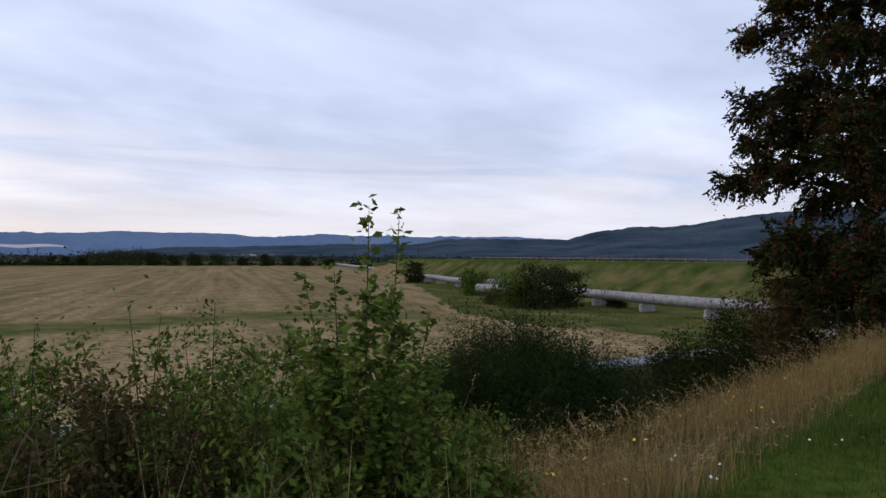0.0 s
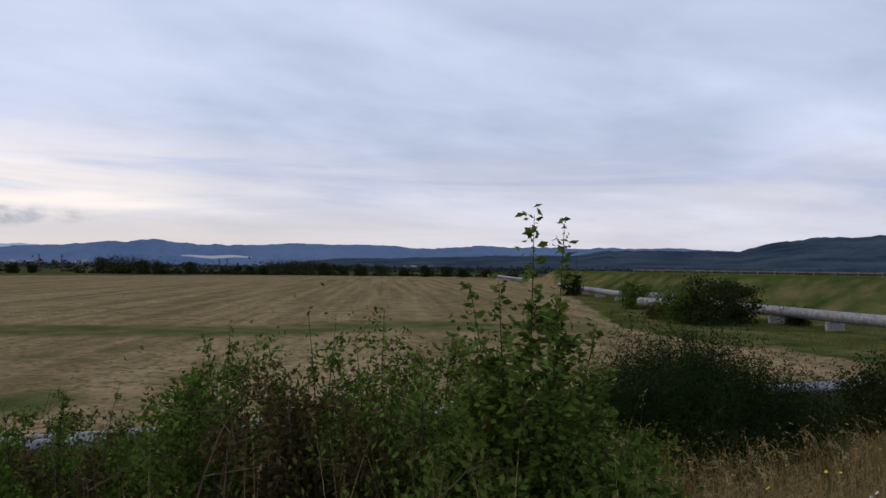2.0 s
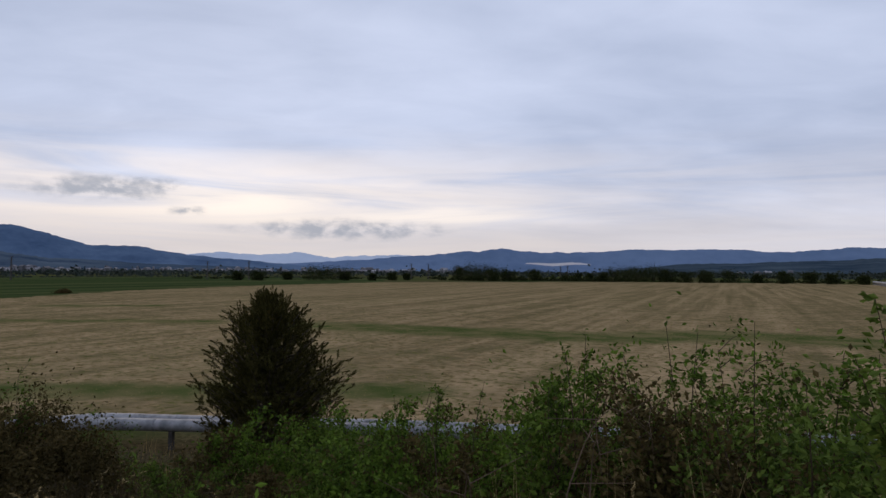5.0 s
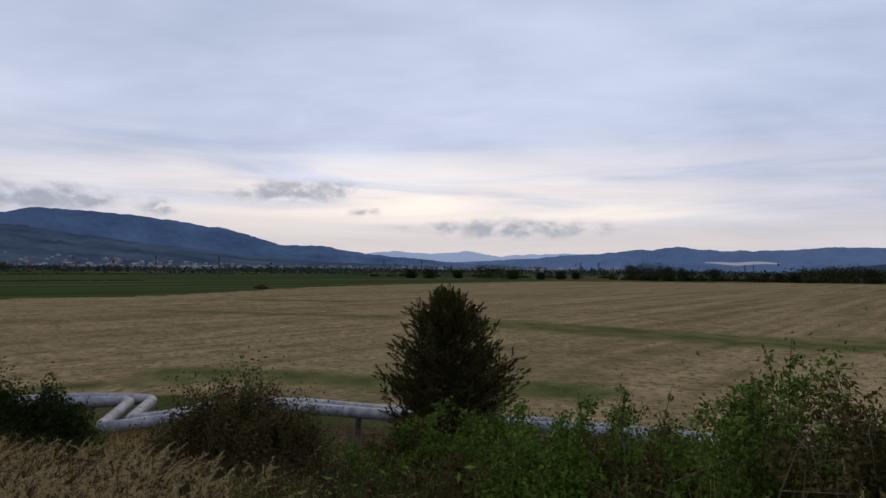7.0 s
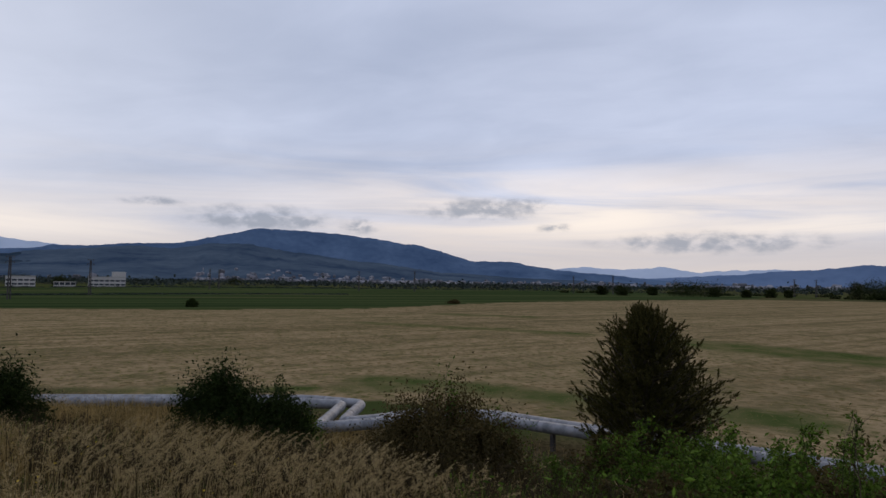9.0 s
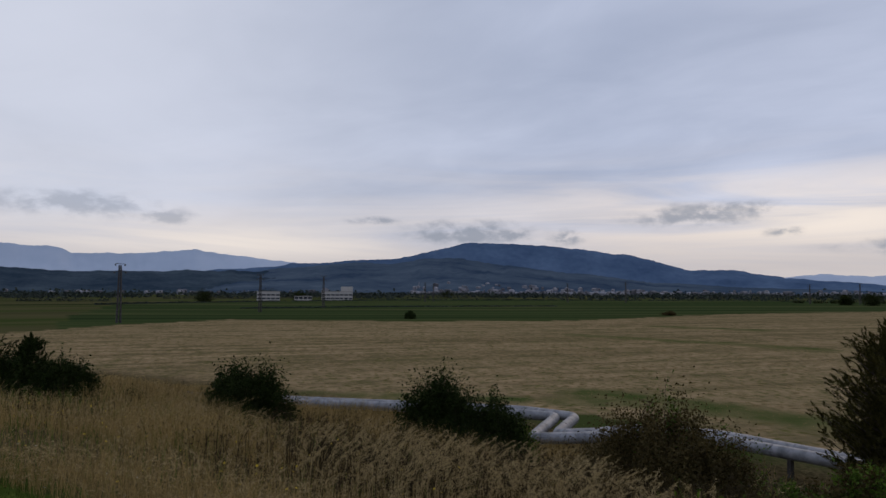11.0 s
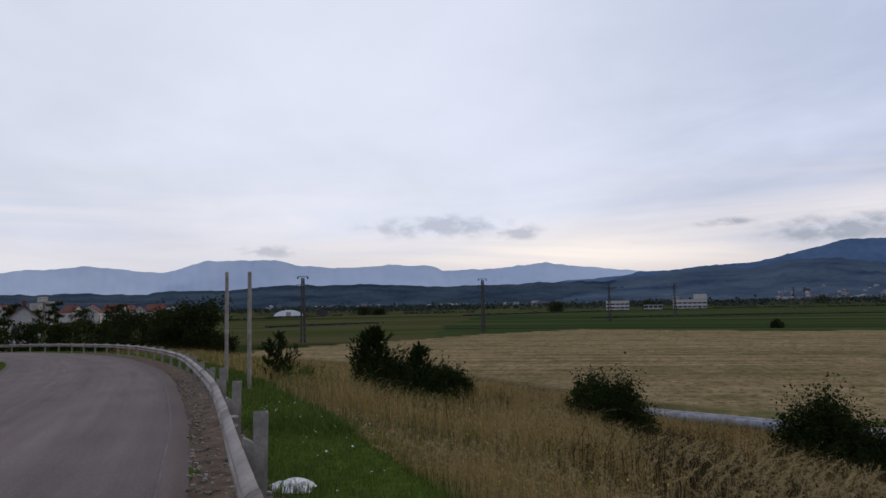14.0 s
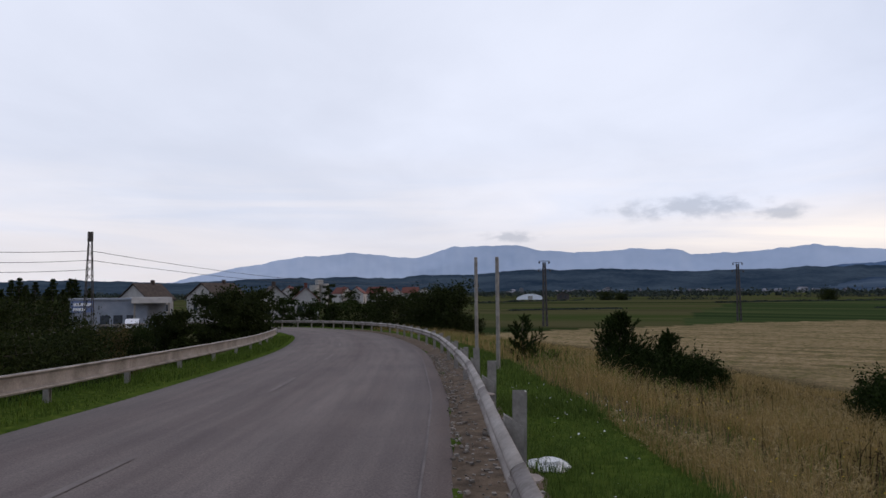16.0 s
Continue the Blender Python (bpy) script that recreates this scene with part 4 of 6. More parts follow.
# tall sapling and bramble thicket on the shoulder of the bank
def sapling():
    rng = np.random.default_rng(11)
    x, y = at(5.2, 3.7)
    z0 = ground_z(x, y) - 0.05
    ob = thing("sapling", (x, y, z0), "slender plum sapling with two leafy leading shoots above the brambles", "sapling")
    wood, pts, dirs, sizes = [], [], [], []
    stems = [(6.3, 3.46, 1.86), (3.75, 3.62, 1.83), (9.2, 3.7, 1.52), (11.6, 3.8, 1.48), (1.0, 3.7, 1.3), (4.9, 3.3, 1.42), (7.6, 3.3, 1.2), (13.0, 3.6, 1.22), (2.2, 3.4, 1.0), (0.0, 3.9, 1.05)]
    for k, (az, d, top) in enumerate(stems):
        e = np.array(polar(az, d, top)) - np.array([x, y, z0])
        b = np.array([rng.uniform(-0.15, 0.15), rng.uniform(-0.15, 0.15), 0.0])
        mid = np.array([b[0] * 0.4 + e[0] * 0.6, b[1] * 0.4 + e[1] * 0.6, e[2] * 0.5])
        path = [b * (1 - t) ** 2 + mid * 2 * t * (1 - t) + e * t * t for t in np.linspace(0, 1, 10)]
        wood.append((path, [0.012 * (1 - 0.88 * t) for t in np.linspace(0, 1, 10)]))
        for t in np.linspace(0.25, 1.0, 80 if k < 2 else 72):
            o = b * (1 - t) ** 2 + mid * 2 * t * (1 - t) + e * t * t
            a = rng.uniform(0, 6.28)
            dd = np.array([math.cos(a), math.sin(a), 0.35])
            if t < 0.8 and rng.random() < 0.6:
                ln = rng.uniform(0.12, 0.42) * (1.1 - t)
                tip = o + dd * ln
                wood.append(([o, o + dd * ln * 0.5 + np.array([0, 0, 0.02]), tip], [0.004, 0.003, 0.0015]))
                for q in np.linspace(0.3, 1, 7):
                    pts.append(o + dd * ln * q + rng.normal(size=3) * 0.02)
                    dirs.append(dd)
            pts.append(o + dd * 0.028)
            dirs.append(dd)
    v, f = wood_mesh(wood)
    mesh_ob("branchwork", v, f, M["twig"], ob)
    pts, dirs = np.repeat(np.array(pts), 3, 0), np.repeat(np.array(dirs), 3, 0)
    v, f = leaves(pts + rng.normal(size=pts.shape) * 0.02, 0.05, rng, 0.55, 0.45, 0.3, dirs)
    mesh_ob("foliage", v, f, M["leaf_lit"], ob)


sapling()
THICKET = [
    # bearing, distance, top, radius, leaf, leaves, size
    (3.0, 3.5, 0.62, 0.75, "leaf_fresh", 4200, 0.052), (10.0, 3.7, 0.85, 0.75, "leaf", 4200, 0.05), (-1.0, 4.3, 0.55, 0.6, "leaf", 3000, 0.05),
    (15.5, 4.2, 1.0, 0.85, "leaf", 5200, 0.042), (13.5, 5.2, 1.12, 0.9, "leaf_fresh", 5200, 0.04), (20.0, 4.6, 0.85, 0.9, "leaf_red", 5000, 0.036),
    (21.5, 5.8, 1.0, 1.0, "leaf_fresh", 5600, 0.042), (26.0, 4.9, 0.9, 0.9, "leaf_red", 5000, 0.042), (28.5, 5.9, 0.98, 1.0, "leaf_fresh", 5600, 0.042),
    (32.0, 5.2, 0.75, 0.9, "leaf", 5000, 0.042), (34.5, 5.9, 0.7, 0.9, "leaf_fresh", 5200, 0.045), (0.0, 7.2, 0.1, 0.9, "leaf", 5000, 0.055), (5.0, 7.6, 0.3, 1.0, "leaf_red", 5200, 0.05), (9.5, 7.2, 0.3, 1.0, "leaf", 5200, 0.055), (14.0, 7.6, 0.35, 1.0, "leaf_fresh", 5200, 0.055), (18.5, 7.4, 0.3, 1.0, "leaf_red", 5200, 0.05), (23.0, 7.8, 0.3, 1.0, "leaf", 5200, 0.055), (27.5, 7.8, 0.25, 1.0, "leaf_fresh", 5200, 0.055), (32.0, 7.8, 0.15, 1.0, "leaf", 5200, 0.055), (6.5, 4.6, 0.95, 0.7, "leaf", 4200, 0.048), (11.0, 5.0, 1.1, 0.8, "leaf", 4600, 0.045),
    (8.0, 2.9, 0.15, 0.6, "leaf_fresh", 3200, 0.05), (17.0, 3.2, 0.2, 0.7, "leaf_red", 3600, 0.036), (27.0, 3.7, 0.3, 0.8, "leaf", 4000, 0.042),
    (36.5, 7.2, 0.15, 1.0, "leaf_fresh", 4600, 0.05), (40.5, 7.0, 0.02, 1.1, "leaf_red", 4600, 0.05), (44.5, 7.8, -0.05, 1.1, "leaf_fresh", 4600, 0.05), (48.0, 7.2, -0.1, 1.1, "leaf_fresh", 4600, 0.05),
    (38.5, 5.0, -0.1, 0.9, "leaf_red", 4200, 0.045), (45.0, 5.4, -0.25, 1.0, "leaf_red", 4200, 0.042), (51.5, 8.3, -0.25, 1.1, "leaf", 4600, 0.05), (55.0, 7.2, -0.45, 1.1, "leaf_red", 4400, 0.045), (53.0, 5.6, -0.55, 1.0, "leaf_red", 4200, 0.045), (60.0, 8.0, -0.75, 1.0, "leaf_red", 4000, 0.045), (63.5, 9.5, -0.8, 1.0, "leaf", 4000, 0.045), (57.0, 12.5, -0.95, 1.1, "leaf_fresh", 4600, 0.06), (53.0, 11.5, -0.75, 1.1, "leaf", 4600, 0.06), (60.5, 12.5, -1.2, 1.0, "leaf_red", 4200, 0.06), (49.5, 11.0, -0.6, 1.1, "leaf_fresh", 4600, 0.06), (45.0, 10.5, -0.5, 1.1, "leaf_fresh", 4600, 0.06), (41.0, 9.5, -0.3, 1.1, "leaf_red", 4600, 0.055), (37.5, 13.0, -1.05, 1.3, "leaf", 4200, 0.07), (42.0, 13.5, -1.1, 1.4, "leaf_fresh", 4200, 0.07), (46.5, 14.0, -1.35, 1.4, "leaf", 4200, 0.07), (51.0, 14.5, -1.45, 1.3, "leaf_fresh", 4200, 0.07),
]
for k, (az, d, top, rad, leaf, n, size) in enumerate(THICKET):
    x, y = at(az, d)
    # nearest bushes swap to the lightened leaf to look better lit
    if d < 4.7 and leaf != "leaf_red":
        leaf, n = "leaf_lit", int(n * 1.15)
    lab = {"leaf_lit": "leafy bramble close to the verge, its green lightened as if better lit", "leaf": "green bramble bush in a thicket on the bank", "leaf_fresh": "bright green leafy shrub in a thicket on the bank", "leaf_red": "reddish-brown twiggy shrub in a thicket on the bank"}[leaf]
    shrub("shrub", x, y, top, rad, lab, leaf, 100 + k, 10, int(n * 1.05), size * 1.15, 0.5, 9, 0.42, 0.035, extra=("leaf_red", 0.08, size), group="thicket on the bank", fill=0.16)
# arching sprays over the thicket
for k, (az, d, top, rad) in enumerate([(25.9, 5.3, 1.28, 0.35), (30.5, 5.2, 1.15, 0.5), (23.0, 5.0, 1.2, 0.4), (33.5, 5.0, 1.05, 0.45), (18.0, 5.0, 1.3, 0.3), (43.0, 7.4, 0.35, 0.4), (39.0, 7.5, 0.4, 0.35), (47, 7.6, 0.25, 0.4)]):
    x, y = at(az, d)
    shrub("shrub_spray", x, y, top, rad, "thin arching shoots with sparse small leaves above the thicket", "leaf", 150 + k, 7, 900, 0.045, 0.42, 5, 0.16, 0.01, 1.2, group="sprays over the thicket")

x, y = at(-6.0, 9.4)
shrub("broom_bush", x, y, 0.78, 1.45, "dense dark green broom bush on the bank", "needle", 201, 34, 120000, 0.075, 0.16, 12, 0.45, 0.045, 0.4, along=0.9, fill=0.86)
x, y = at(-11.5, 10.2)
shrub("broom_bush", x, y, 0.36, 1.2, "dense dark green broom bush on the bank", "needle", 202, 30, 80000, 0.075, 0.16, 12, 0.45, 0.045, 0.4, along=0.9, fill=0.86)
x, y = at(-2.0, 8.4)
shrub("broom_bush", x, y, 0.35, 0.9, "low dark green broom bush among brambles", "needle", 203, 22, 46000, 0.075, 0.16, 12, 0.45, 0.05, 0.4, along=0.8, fill=0.8)
for k, (az, d, top, rad, leaf) in enumerate([(-22.8, 21, 0.15, 1.3, "leaf_dark"), (-25.5, 19, -0.1, 1.3, "leaf_dark"), (-20.0, 19, -0.45, 1.3, "leaf_dark"), (-18.6, 21, -0.8, 1.0, "leaf_dark"), (-28.0, 18, 0.1, 1.2, "leaf_dark"), (-33.0, 21, 0.9, 1.6, "leaf_dark")]):
    x, y = at(az, d)
    shrub("shrub", x, y, top, rad, "dark leafy shrub below the tree on the bank", leaf, 220 + k, 14, 7000, 0.085, 0.5, 9, 0.45, 0.06)

# single bushes on the slope
BUSHES = [(73.7, 11.3, 0.1, 0.5, "leaf", 3600, 0.06, "green shoots rising out of a rose bush"), (74.4, 11.2, -0.25, 1.35, "leaf_red", 90000, 0.055, "brownish-green rose bush on the dry slope"), (71.3, 11.0, -0.6, 1.0, "leaf_red", 60000, 0.055, "brownish-green rose bush on the dry slope"),
          (68.5, 13.0, -0.85, 0.7, "leaf", 3500, 0.06, "sparse green bush behind a rose bush"),
          (91.3, 19.5, -0.78, 1.25, "leaf_dark", 42000, 0.085, "rounded dark green bush on the dry slope"), (87.2, 18.6, -1.25, 1.25, "leaf_dark", 22000, 0.09, "low green bush beside a rounded darker one"), (84.6, 19.5, -2.0, 0.7, "leaf", 4500, 0.07, "low green bush beside a rounded darker one"),
          (107.3, 20.5, -0.55, 1.35, "leaf_dark", 48000, 0.085, "rounded dark green bush alone in dry grass"),
          (124.6, 22.5, -0.1, 1.2, "leaf_dark", 30000, 0.085, "dark green bush among a small clump"), (120.2, 22.0, -0.35, 1.05, "leaf_dark", 30000, 0.085, "spreading dark green bush among a small clump"), (127.3, 22.0, -0.75, 0.9, "leaf", 6000, 0.075, "low bright green bush among a small clump"),
          (115.6, 22.5, -1.3, 0.5, "leaf_dark", 2200, 0.07, "small dark bush in dry grass"), (92.4, 152, -2.6, 1.3, "leaf_dark", 2200, 0.35, "lone dark bush at the field's edge"), (71.0, 190, -3.2, 2.0, "leaf_red", 1500, 0.35, "low weedy heap in the field"),
          (131.3, 26.5, -0.6, 0.5, "leaf", 1500, 0.08, "small yellowish bush in dry grass")]
for k, (az, d, top, rad, leaf, n, size, lab) in enumerate(BUSHES):
    x, y = at(az, d)
    shrub("bush", x, y, top, rad, lab, leaf, 240 + k, 22, n, size, 0.5, 12, 0.3, 0.02, 0.15, fill=0.9)


def conifer(name, x, y, top, radius, label, seed, leaf="juniper", tiers=26, per=9, size=0.10, count=16000, ragged=0.25, rise=0.55, low=0.06, wide_at=0.25, taper=0.75, loose=0.06, aspect=0.4):
    """A bushy conifer: trunk, upswept branches and sprays of needles."""
    rng = np.random.default_rng(seed)
    z0 = ground_z(x, y) - 0.05
    h = top - z0
    ob = thing(name, (x, y, z0), label, "conifer")
    tv, tf = tube([(0, 0, 0), (0.03, 0.02, h * 0.5), (0, 0, h * 0.97)], [0.03 * h, 0.018 * h, 0.004 * h], 8, False)
    mesh_ob("trunk", tv, tf, M["bark"], ob)
    wood, pts, dirs = [], [], []
    for i in range(tiers):
        t = low + (0.97 - low) * i / (tiers - 1)
        prof = min(1.0, 0.55 + 0.45 * t / wide_at) if t < wide_at else ((1 - t) / (1 - wide_at)) ** taper
        for j in range(per):
            a = rng.uniform(0, 6.28)
            ln = radius * prof * rng.uniform(1 - ragged * 1.6, 1 + ragged) + 0.05
            up = rise * rng.uniform(0.5, 1.4) * ln
            o = np.array([0, 0, t * h * 0.96])
            e = o + np.array([math.cos(a) * ln, math.sin(a) * ln, up])
            m = o + np.array([math.cos(a) * ln * 0.55, math.sin(a) * ln * 0.55, up * 0.25])
            wood.append(([o, m, e], [0.008 * h * (1 - t * 0.7), 0.005 * h * (1 - t * 0.7), 0.001 * h]))
            for q in np.linspace(0.25, 1.05, 10):
                p = o * (1 - q) ** 2 + m * 2 * q * (1 - q) + e * q * q
                pts.append(p)
                dirs.append((e - o) / ln + np.array([0, 0, 0.4 * q]))
    v, f = wood_mesh(wood, 4)
    mesh_ob("branchwork", v, f, M["bark"], ob)
    pts, dirs = np.array(pts), np.array(dirs)
    k = rng.integers(0, len(pts), count)
    c = pts[k] + rng.normal(size=(count, 3)) * radius * loose
    v, f = leaves(c, size, rng, aspect, 0.0, 0.1, dirs[k] * 0.7 + rng.normal(size=(count, 3)) * 0.25)
    mesh_ob("foliage", v, f, M[leaf], ob)
    return ob


def spray_conifer(name, x, y, top, radius, label, seed, leaf, branches=300, sprays=9, needles=26, size=0.085, ragged=0.16, spray_len=0.2, fat=0.34, climb=0.75):
    """A dense bushy conifer: upswept branches to an uneven outline, each with pointed sprays of needles."""
    rng = np.random.default_rng(seed)
    z0 = ground_z(x, y) - 0.05
    h = top - z0
    ob = thing(name, (x, y, z0), label, "conifer")
    tv, tf = tube([(0, 0, 0), (0.04, 0.02, h * 0.5), (0, 0, h * 0.95)], [0.028 * h, 0.016 * h, 0.003 * h], 8, False)
    mesh_ob("trunk", tv, tf, M["bark"], ob)
    wood, pts, dirs = [], [], []
    lobes = rng.uniform(0, 6.28, 4)
    for i in range(branches):
        t = 0.07 + 0.93 * rng.random() ** 0.85
        prof = (t / fat) ** 0.4 if t < fat else max(0.0, 1 - ((t - fat) / (1 - fat)) ** 2.2) ** 0.65
        a = rng.uniform(0, 6.28)
        r = radius * prof * (1 + 0.13 * math.sin(3 * a + lobes[0] + 5 * t) + 0.08 * math.sin(7 * a + lobes[1] + 11 * t)) * rng.uniform(1 - ragged * 2.2, 1 + ragged)
        e = np.array([math.cos(a) * r, math.sin(a) * r, t * h])
        o = np.array([0.0, 0.0, max(0.02 * h, t * h - climb * r - 0.1 * h * t)])
        m = o * 0.45 + e * 0.55 - np.array([0, 0, 0.14 * r])
        wood.append(([o, m, e], [0.006 * h, 0.004 * h, 0.001 * h]))
        out = (e - m) / (np.linalg.norm(e - m) + 1e-9)
        for q in np.linspace(0.4, 1.0, sprays):
            p = o * (1 - q) ** 2 + m * 2 * q * (1 - q) + e * q * q + rng.normal(size=3) * 0.055 * radius
            d = out * 0.9 + rng.normal(size=3) * 0.5 + np.array([0, 0, 0.2])
            d /= np.linalg.norm(d)
            u = rng.random(needles) ** 0.8
            pts.append(p + np.outer(u * spray_len, d) + rng.normal(size=(needles, 3)) * (0.034 * (1.1 - u))[:, None])
            dirs.append(np.repeat(d[None], needles, 0))
    v, f = wood_mesh(wood, 4)
    mesh_ob("branchwork", v, f, M["bark"], ob)
    v, f = leaves(np.concatenate(pts), size, rng, 0.24, 0.0, 0.1, np.concatenate(dirs) * 0.8)
    mesh_ob("foliage", v, f, M[leaf], ob)
    return ob


x, y = at(56.2, 20.5)
spray_conifer("juniper_tree", x, y, 0.78, 1.85, "bushy dark juniper with brownish tips at the foot of the bank", 301, "juniper", 460, 9, 30, 0.095, 0.2, 0.27, 0.42, 0.3)
x, y = at(125.8, 23)
spray_conifer("young_pine", x, y, 0.72, 0.85, "young dark green pine rising from a clump of bushes", 302, "leaf_dark", 110, 8, 20, 0.11, 0.25, 0.26, 0.3, 0.9)
x, y = at(122.2, 23)
spray_conifer("young_pine", x, y, 0.12, 0.6, "young dark green pine rising from a clump of bushes", 303, "leaf_dark", 70, 8, 20, 0.11, 0.25, 0.26, 0.3, 0.9)
x, y = at(133.6, 25)
spray_conifer("young_pine", x, y, 0.62, 0.6, "small scraggy pine on the verge beside tall stakes", 304, "leaf_dark", 40, 6, 16, 0.11, 0.3, 0.24, 0.3, 0.6)


def tree(name, x, y, top, radius, label, seed, leaf="tree_leaf", count=9000, size=0.3, limbs=11, bole=0.18, flat=0.9, aspect=0.5, clump=0.14, twigs=9):
    """A broadleaf tree: tapered trunk, limbs, twigs, and a crown of separate leaves with gaps."""
    rng = np.random.default_rng(seed)
    z0 = ground_z(x, y) - 0.1
    h = top - z0
    ob = thing(name, (x, y, z0), label, "tree")
    r0 = 0.022 * h
    tp = [np.array([0.02 * h * math.sin(t * 5 + seed), 0.02 * h * math.cos(t * 4 + seed), h * 0.92 * t]) for t in np.linspace(0, 1, 8)]
    v, f = tube(tp, [r0 * (1.25 if i == 0 else 1 - 0.9 * i / 7) for i in range(8)], 9, False)
    mesh_ob("trunk", v, f, M["bark"], ob)
    wood, pts = [], []
    for i in range(limbs):
        t = bole + (0.93 - bole) * (i + rng.random() * 0.7) / limbs
        j = min(6, int(t * 7))
        o = tp[j] * (1 - (t * 7 - j)) + tp[j + 1] * (t * 7 - j)
        a = i * 2.4 + rng.uniform(-0.5, 0.5)
        rr = radius * math.sqrt(max(0.06, 1 - ((t - 0.45) / 0.62) ** 2)) * rng.uniform(0.7, 1.08)
        e = o + np.array([math.cos(a) * rr, math.sin(a) * rr, rr * rng.uniform(0.15, 0.65) * flat])
        m = o * 0.5 + e * 0.5 + np.array([0, 0, rr * rng.uniform(-0.05, 0.2)])
        wood.append(([o, m, e], [r0 * 0.45 * (1.1 - t), r0 * 0.28 * (1.1 - t), r0 * 0.06]))
        for q in range(twigs):
            u = rng.uniform(0.25, 1.0)
            s = o * (1 - u) ** 2 + m * 2 * u * (1 - u) + e * u * u
            d = rng.normal(size=3)
            d[2] = abs(d[2]) * 0.6
            d /= np.linalg.norm(d)
            ln = radius * rng.uniform(0.18, 0.42)
            wood.append(([s, s + d * ln * 0.5, s + d * ln], [r0 * 0.1, r0 * 0.06, r0 * 0.02]))
            for w in (0.35, 0.6, 0.8, 1.0):
                pts.append(s + d * ln * w)
    v, f = wood_mesh(wood, 5)
    mesh_ob("limb_frame", v, f, M["bark"], ob)
    if bole < 0.1:
        for _ in range(len(pts) // 4):
            a, rr = rng.uniform(0, 6.28), radius * 0.85 * math.sqrt(rng.random())
            pts.append(np.array([math.cos(a) * rr, math.sin(a) * rr, h * rng.uniform(0.03, 0.3)]))
    pts = np.array(pts)
    k = rng.integers(0, len(pts), count)
    c = pts[k] + rng.normal(size=(count, 3)) * radius * clump * np.array([1, 1, 0.7])
    v, f = leaves(c, size, rng, aspect, 0.5, 0.1)
    mesh_ob("crown", v, f, M[leaf], ob)
    return ob


# height and reach of the ash tree's boughs, from the ground up
BOUGHS = [(0.9, 3.0), (1.7, 3.4), (3.3, 4.3), (4.2, 3.9), (5.3, 3.95), (6.9, 3.95), (7.9, 3.1), (9.0, 2.9), (10.3, 2.8), (11.8, 2.5), (13.2, 2.0), (14.6, 1.3)]


def ash_tree(x, y, seed):
    """A spreading ash: trunk, tiers of boughs that end in drooping feathered sprays, hanging seed bunches."""
    rng = np.random.default_rng(seed)
    z0 = ground_z(x, y) - 0.1
    ob = thing("roadside_tree", (x, y, z0), "large dark ash tree with rusty seed clusters beside the verge", "tree")
    top = BOUGHS[-1][0] - z0
    tp = [np.array([0.12 * math.sin(t * 5), 0.12 * math.cos(t * 4), top * t]) for t in np.linspace(0, 1, 9)]
    v, f = tube(tp, [0.25 * (1.25 if i == 0 else 1 - 0.9 * i / 8) for i in range(9)], 10, False)
    mesh_ob("trunk", v, f, M["bark"], ob)
    wood, lp, ld, sp = [], [], [], []
    for zt, reach in BOUGHS:
        n = 10
        turn = radians(53 + 90)
        for k in range(n):
            a = turn + 2 * math.pi * k / n + (rng.normal() * 0.12 if k else 0)
            r = reach * (1.0 if k == 0 else rng.uniform(0.8, 1.02))
            tip = np.array([math.cos(a) * r, math.sin(a) * r, zt - z0 + rng.normal() * 0.15])
            o = np.array([0, 0, max(0.3, zt - z0 - 0.25 * r)])
            m = o * 0.4 + tip * 0.6 + np.array([0, 0, 0.22 * r])
            wood.append(([o, o * 0.36 + m * 0.48 + tip * 0.16, m * 0.48 + o * 0.16 + tip * 0.36, tip], [0.07, 0.05, 0.03, 0.008]))
            for q in np.concatenate([rng.uniform(0.2, 1.0, 20), rng.uniform(0.65, 1.0, 14)]):
                p = o * (1 - q) ** 2 + m * 2 * q * (1 - q) + tip * q * q
                b = a + rng.normal() * 0.9
                d = np.array([math.cos(b), math.sin(b), rng.normal() * 0.45 + 0.1])
                ln = rng.uniform(0.4, 0.85)
                e = p + d * ln * (0.55 if q > 0.9 else 1.0)
                wood.append(([p, (p + e) / 2 + np.array([0, 0, 0.05]), e], [0.015, 0.01, 0.003]))
                for w in np.linspace(0.25, 1.0, 5):
                    c = p + (e - p) * w
                    g = d + rng.normal(size=3) * 0.7
                    g[2] -= 0.25
                    g /= np.linalg.norm(g)
                    side = np.cross(g, [0, 0, 1.0])
                    for u in np.linspace(0.1, 1.0, 6):
                        for sgn in (-1, 1):
                            lp.append(c + g * 0.3 * u + sgn * side * 0.06 + np.array([0, 0, -0.09 * u * u]))
                            ld.append(g * 0.6 + sgn * side * 0.8 + np.array([0, 0, -0.25]))
                if rng.random() < 0.9:
                    sp.append(e + rng.normal(size=3) * 0.08)
    v, f = wood_mesh(wood, 5)
    mesh_ob("limb_frame", v, f, M["bark"], ob)
    v, f = leaves(np.array(lp) + rng.normal(size=(len(lp), 3)) * 0.02, 0.14, rng, 0.4, 0.0, 0.0, np.array(ld) * 1.2)
    mesh_ob("crown", v, f, M["tree_leaf"], ob)
    k = np.repeat(np.arange(len(sp)), 26)
    c = np.array(sp)[k] + rng.normal(size=(len(k), 3)) * np.array([0.07, 0.07, 0.13]) - np.array([0, 0, 0.1])
    v, f = leaves(c, 0.08, rng, 0.4, 0.9, 0.0)
    mesh_ob("seed_growth", v, f, M["seed"], ob, "hanging clusters of rusty seeds")


x, y = at(-37.0, 17.5)
ash_tree(x, y, 401)
x, y = at(-27.2, 17.0)
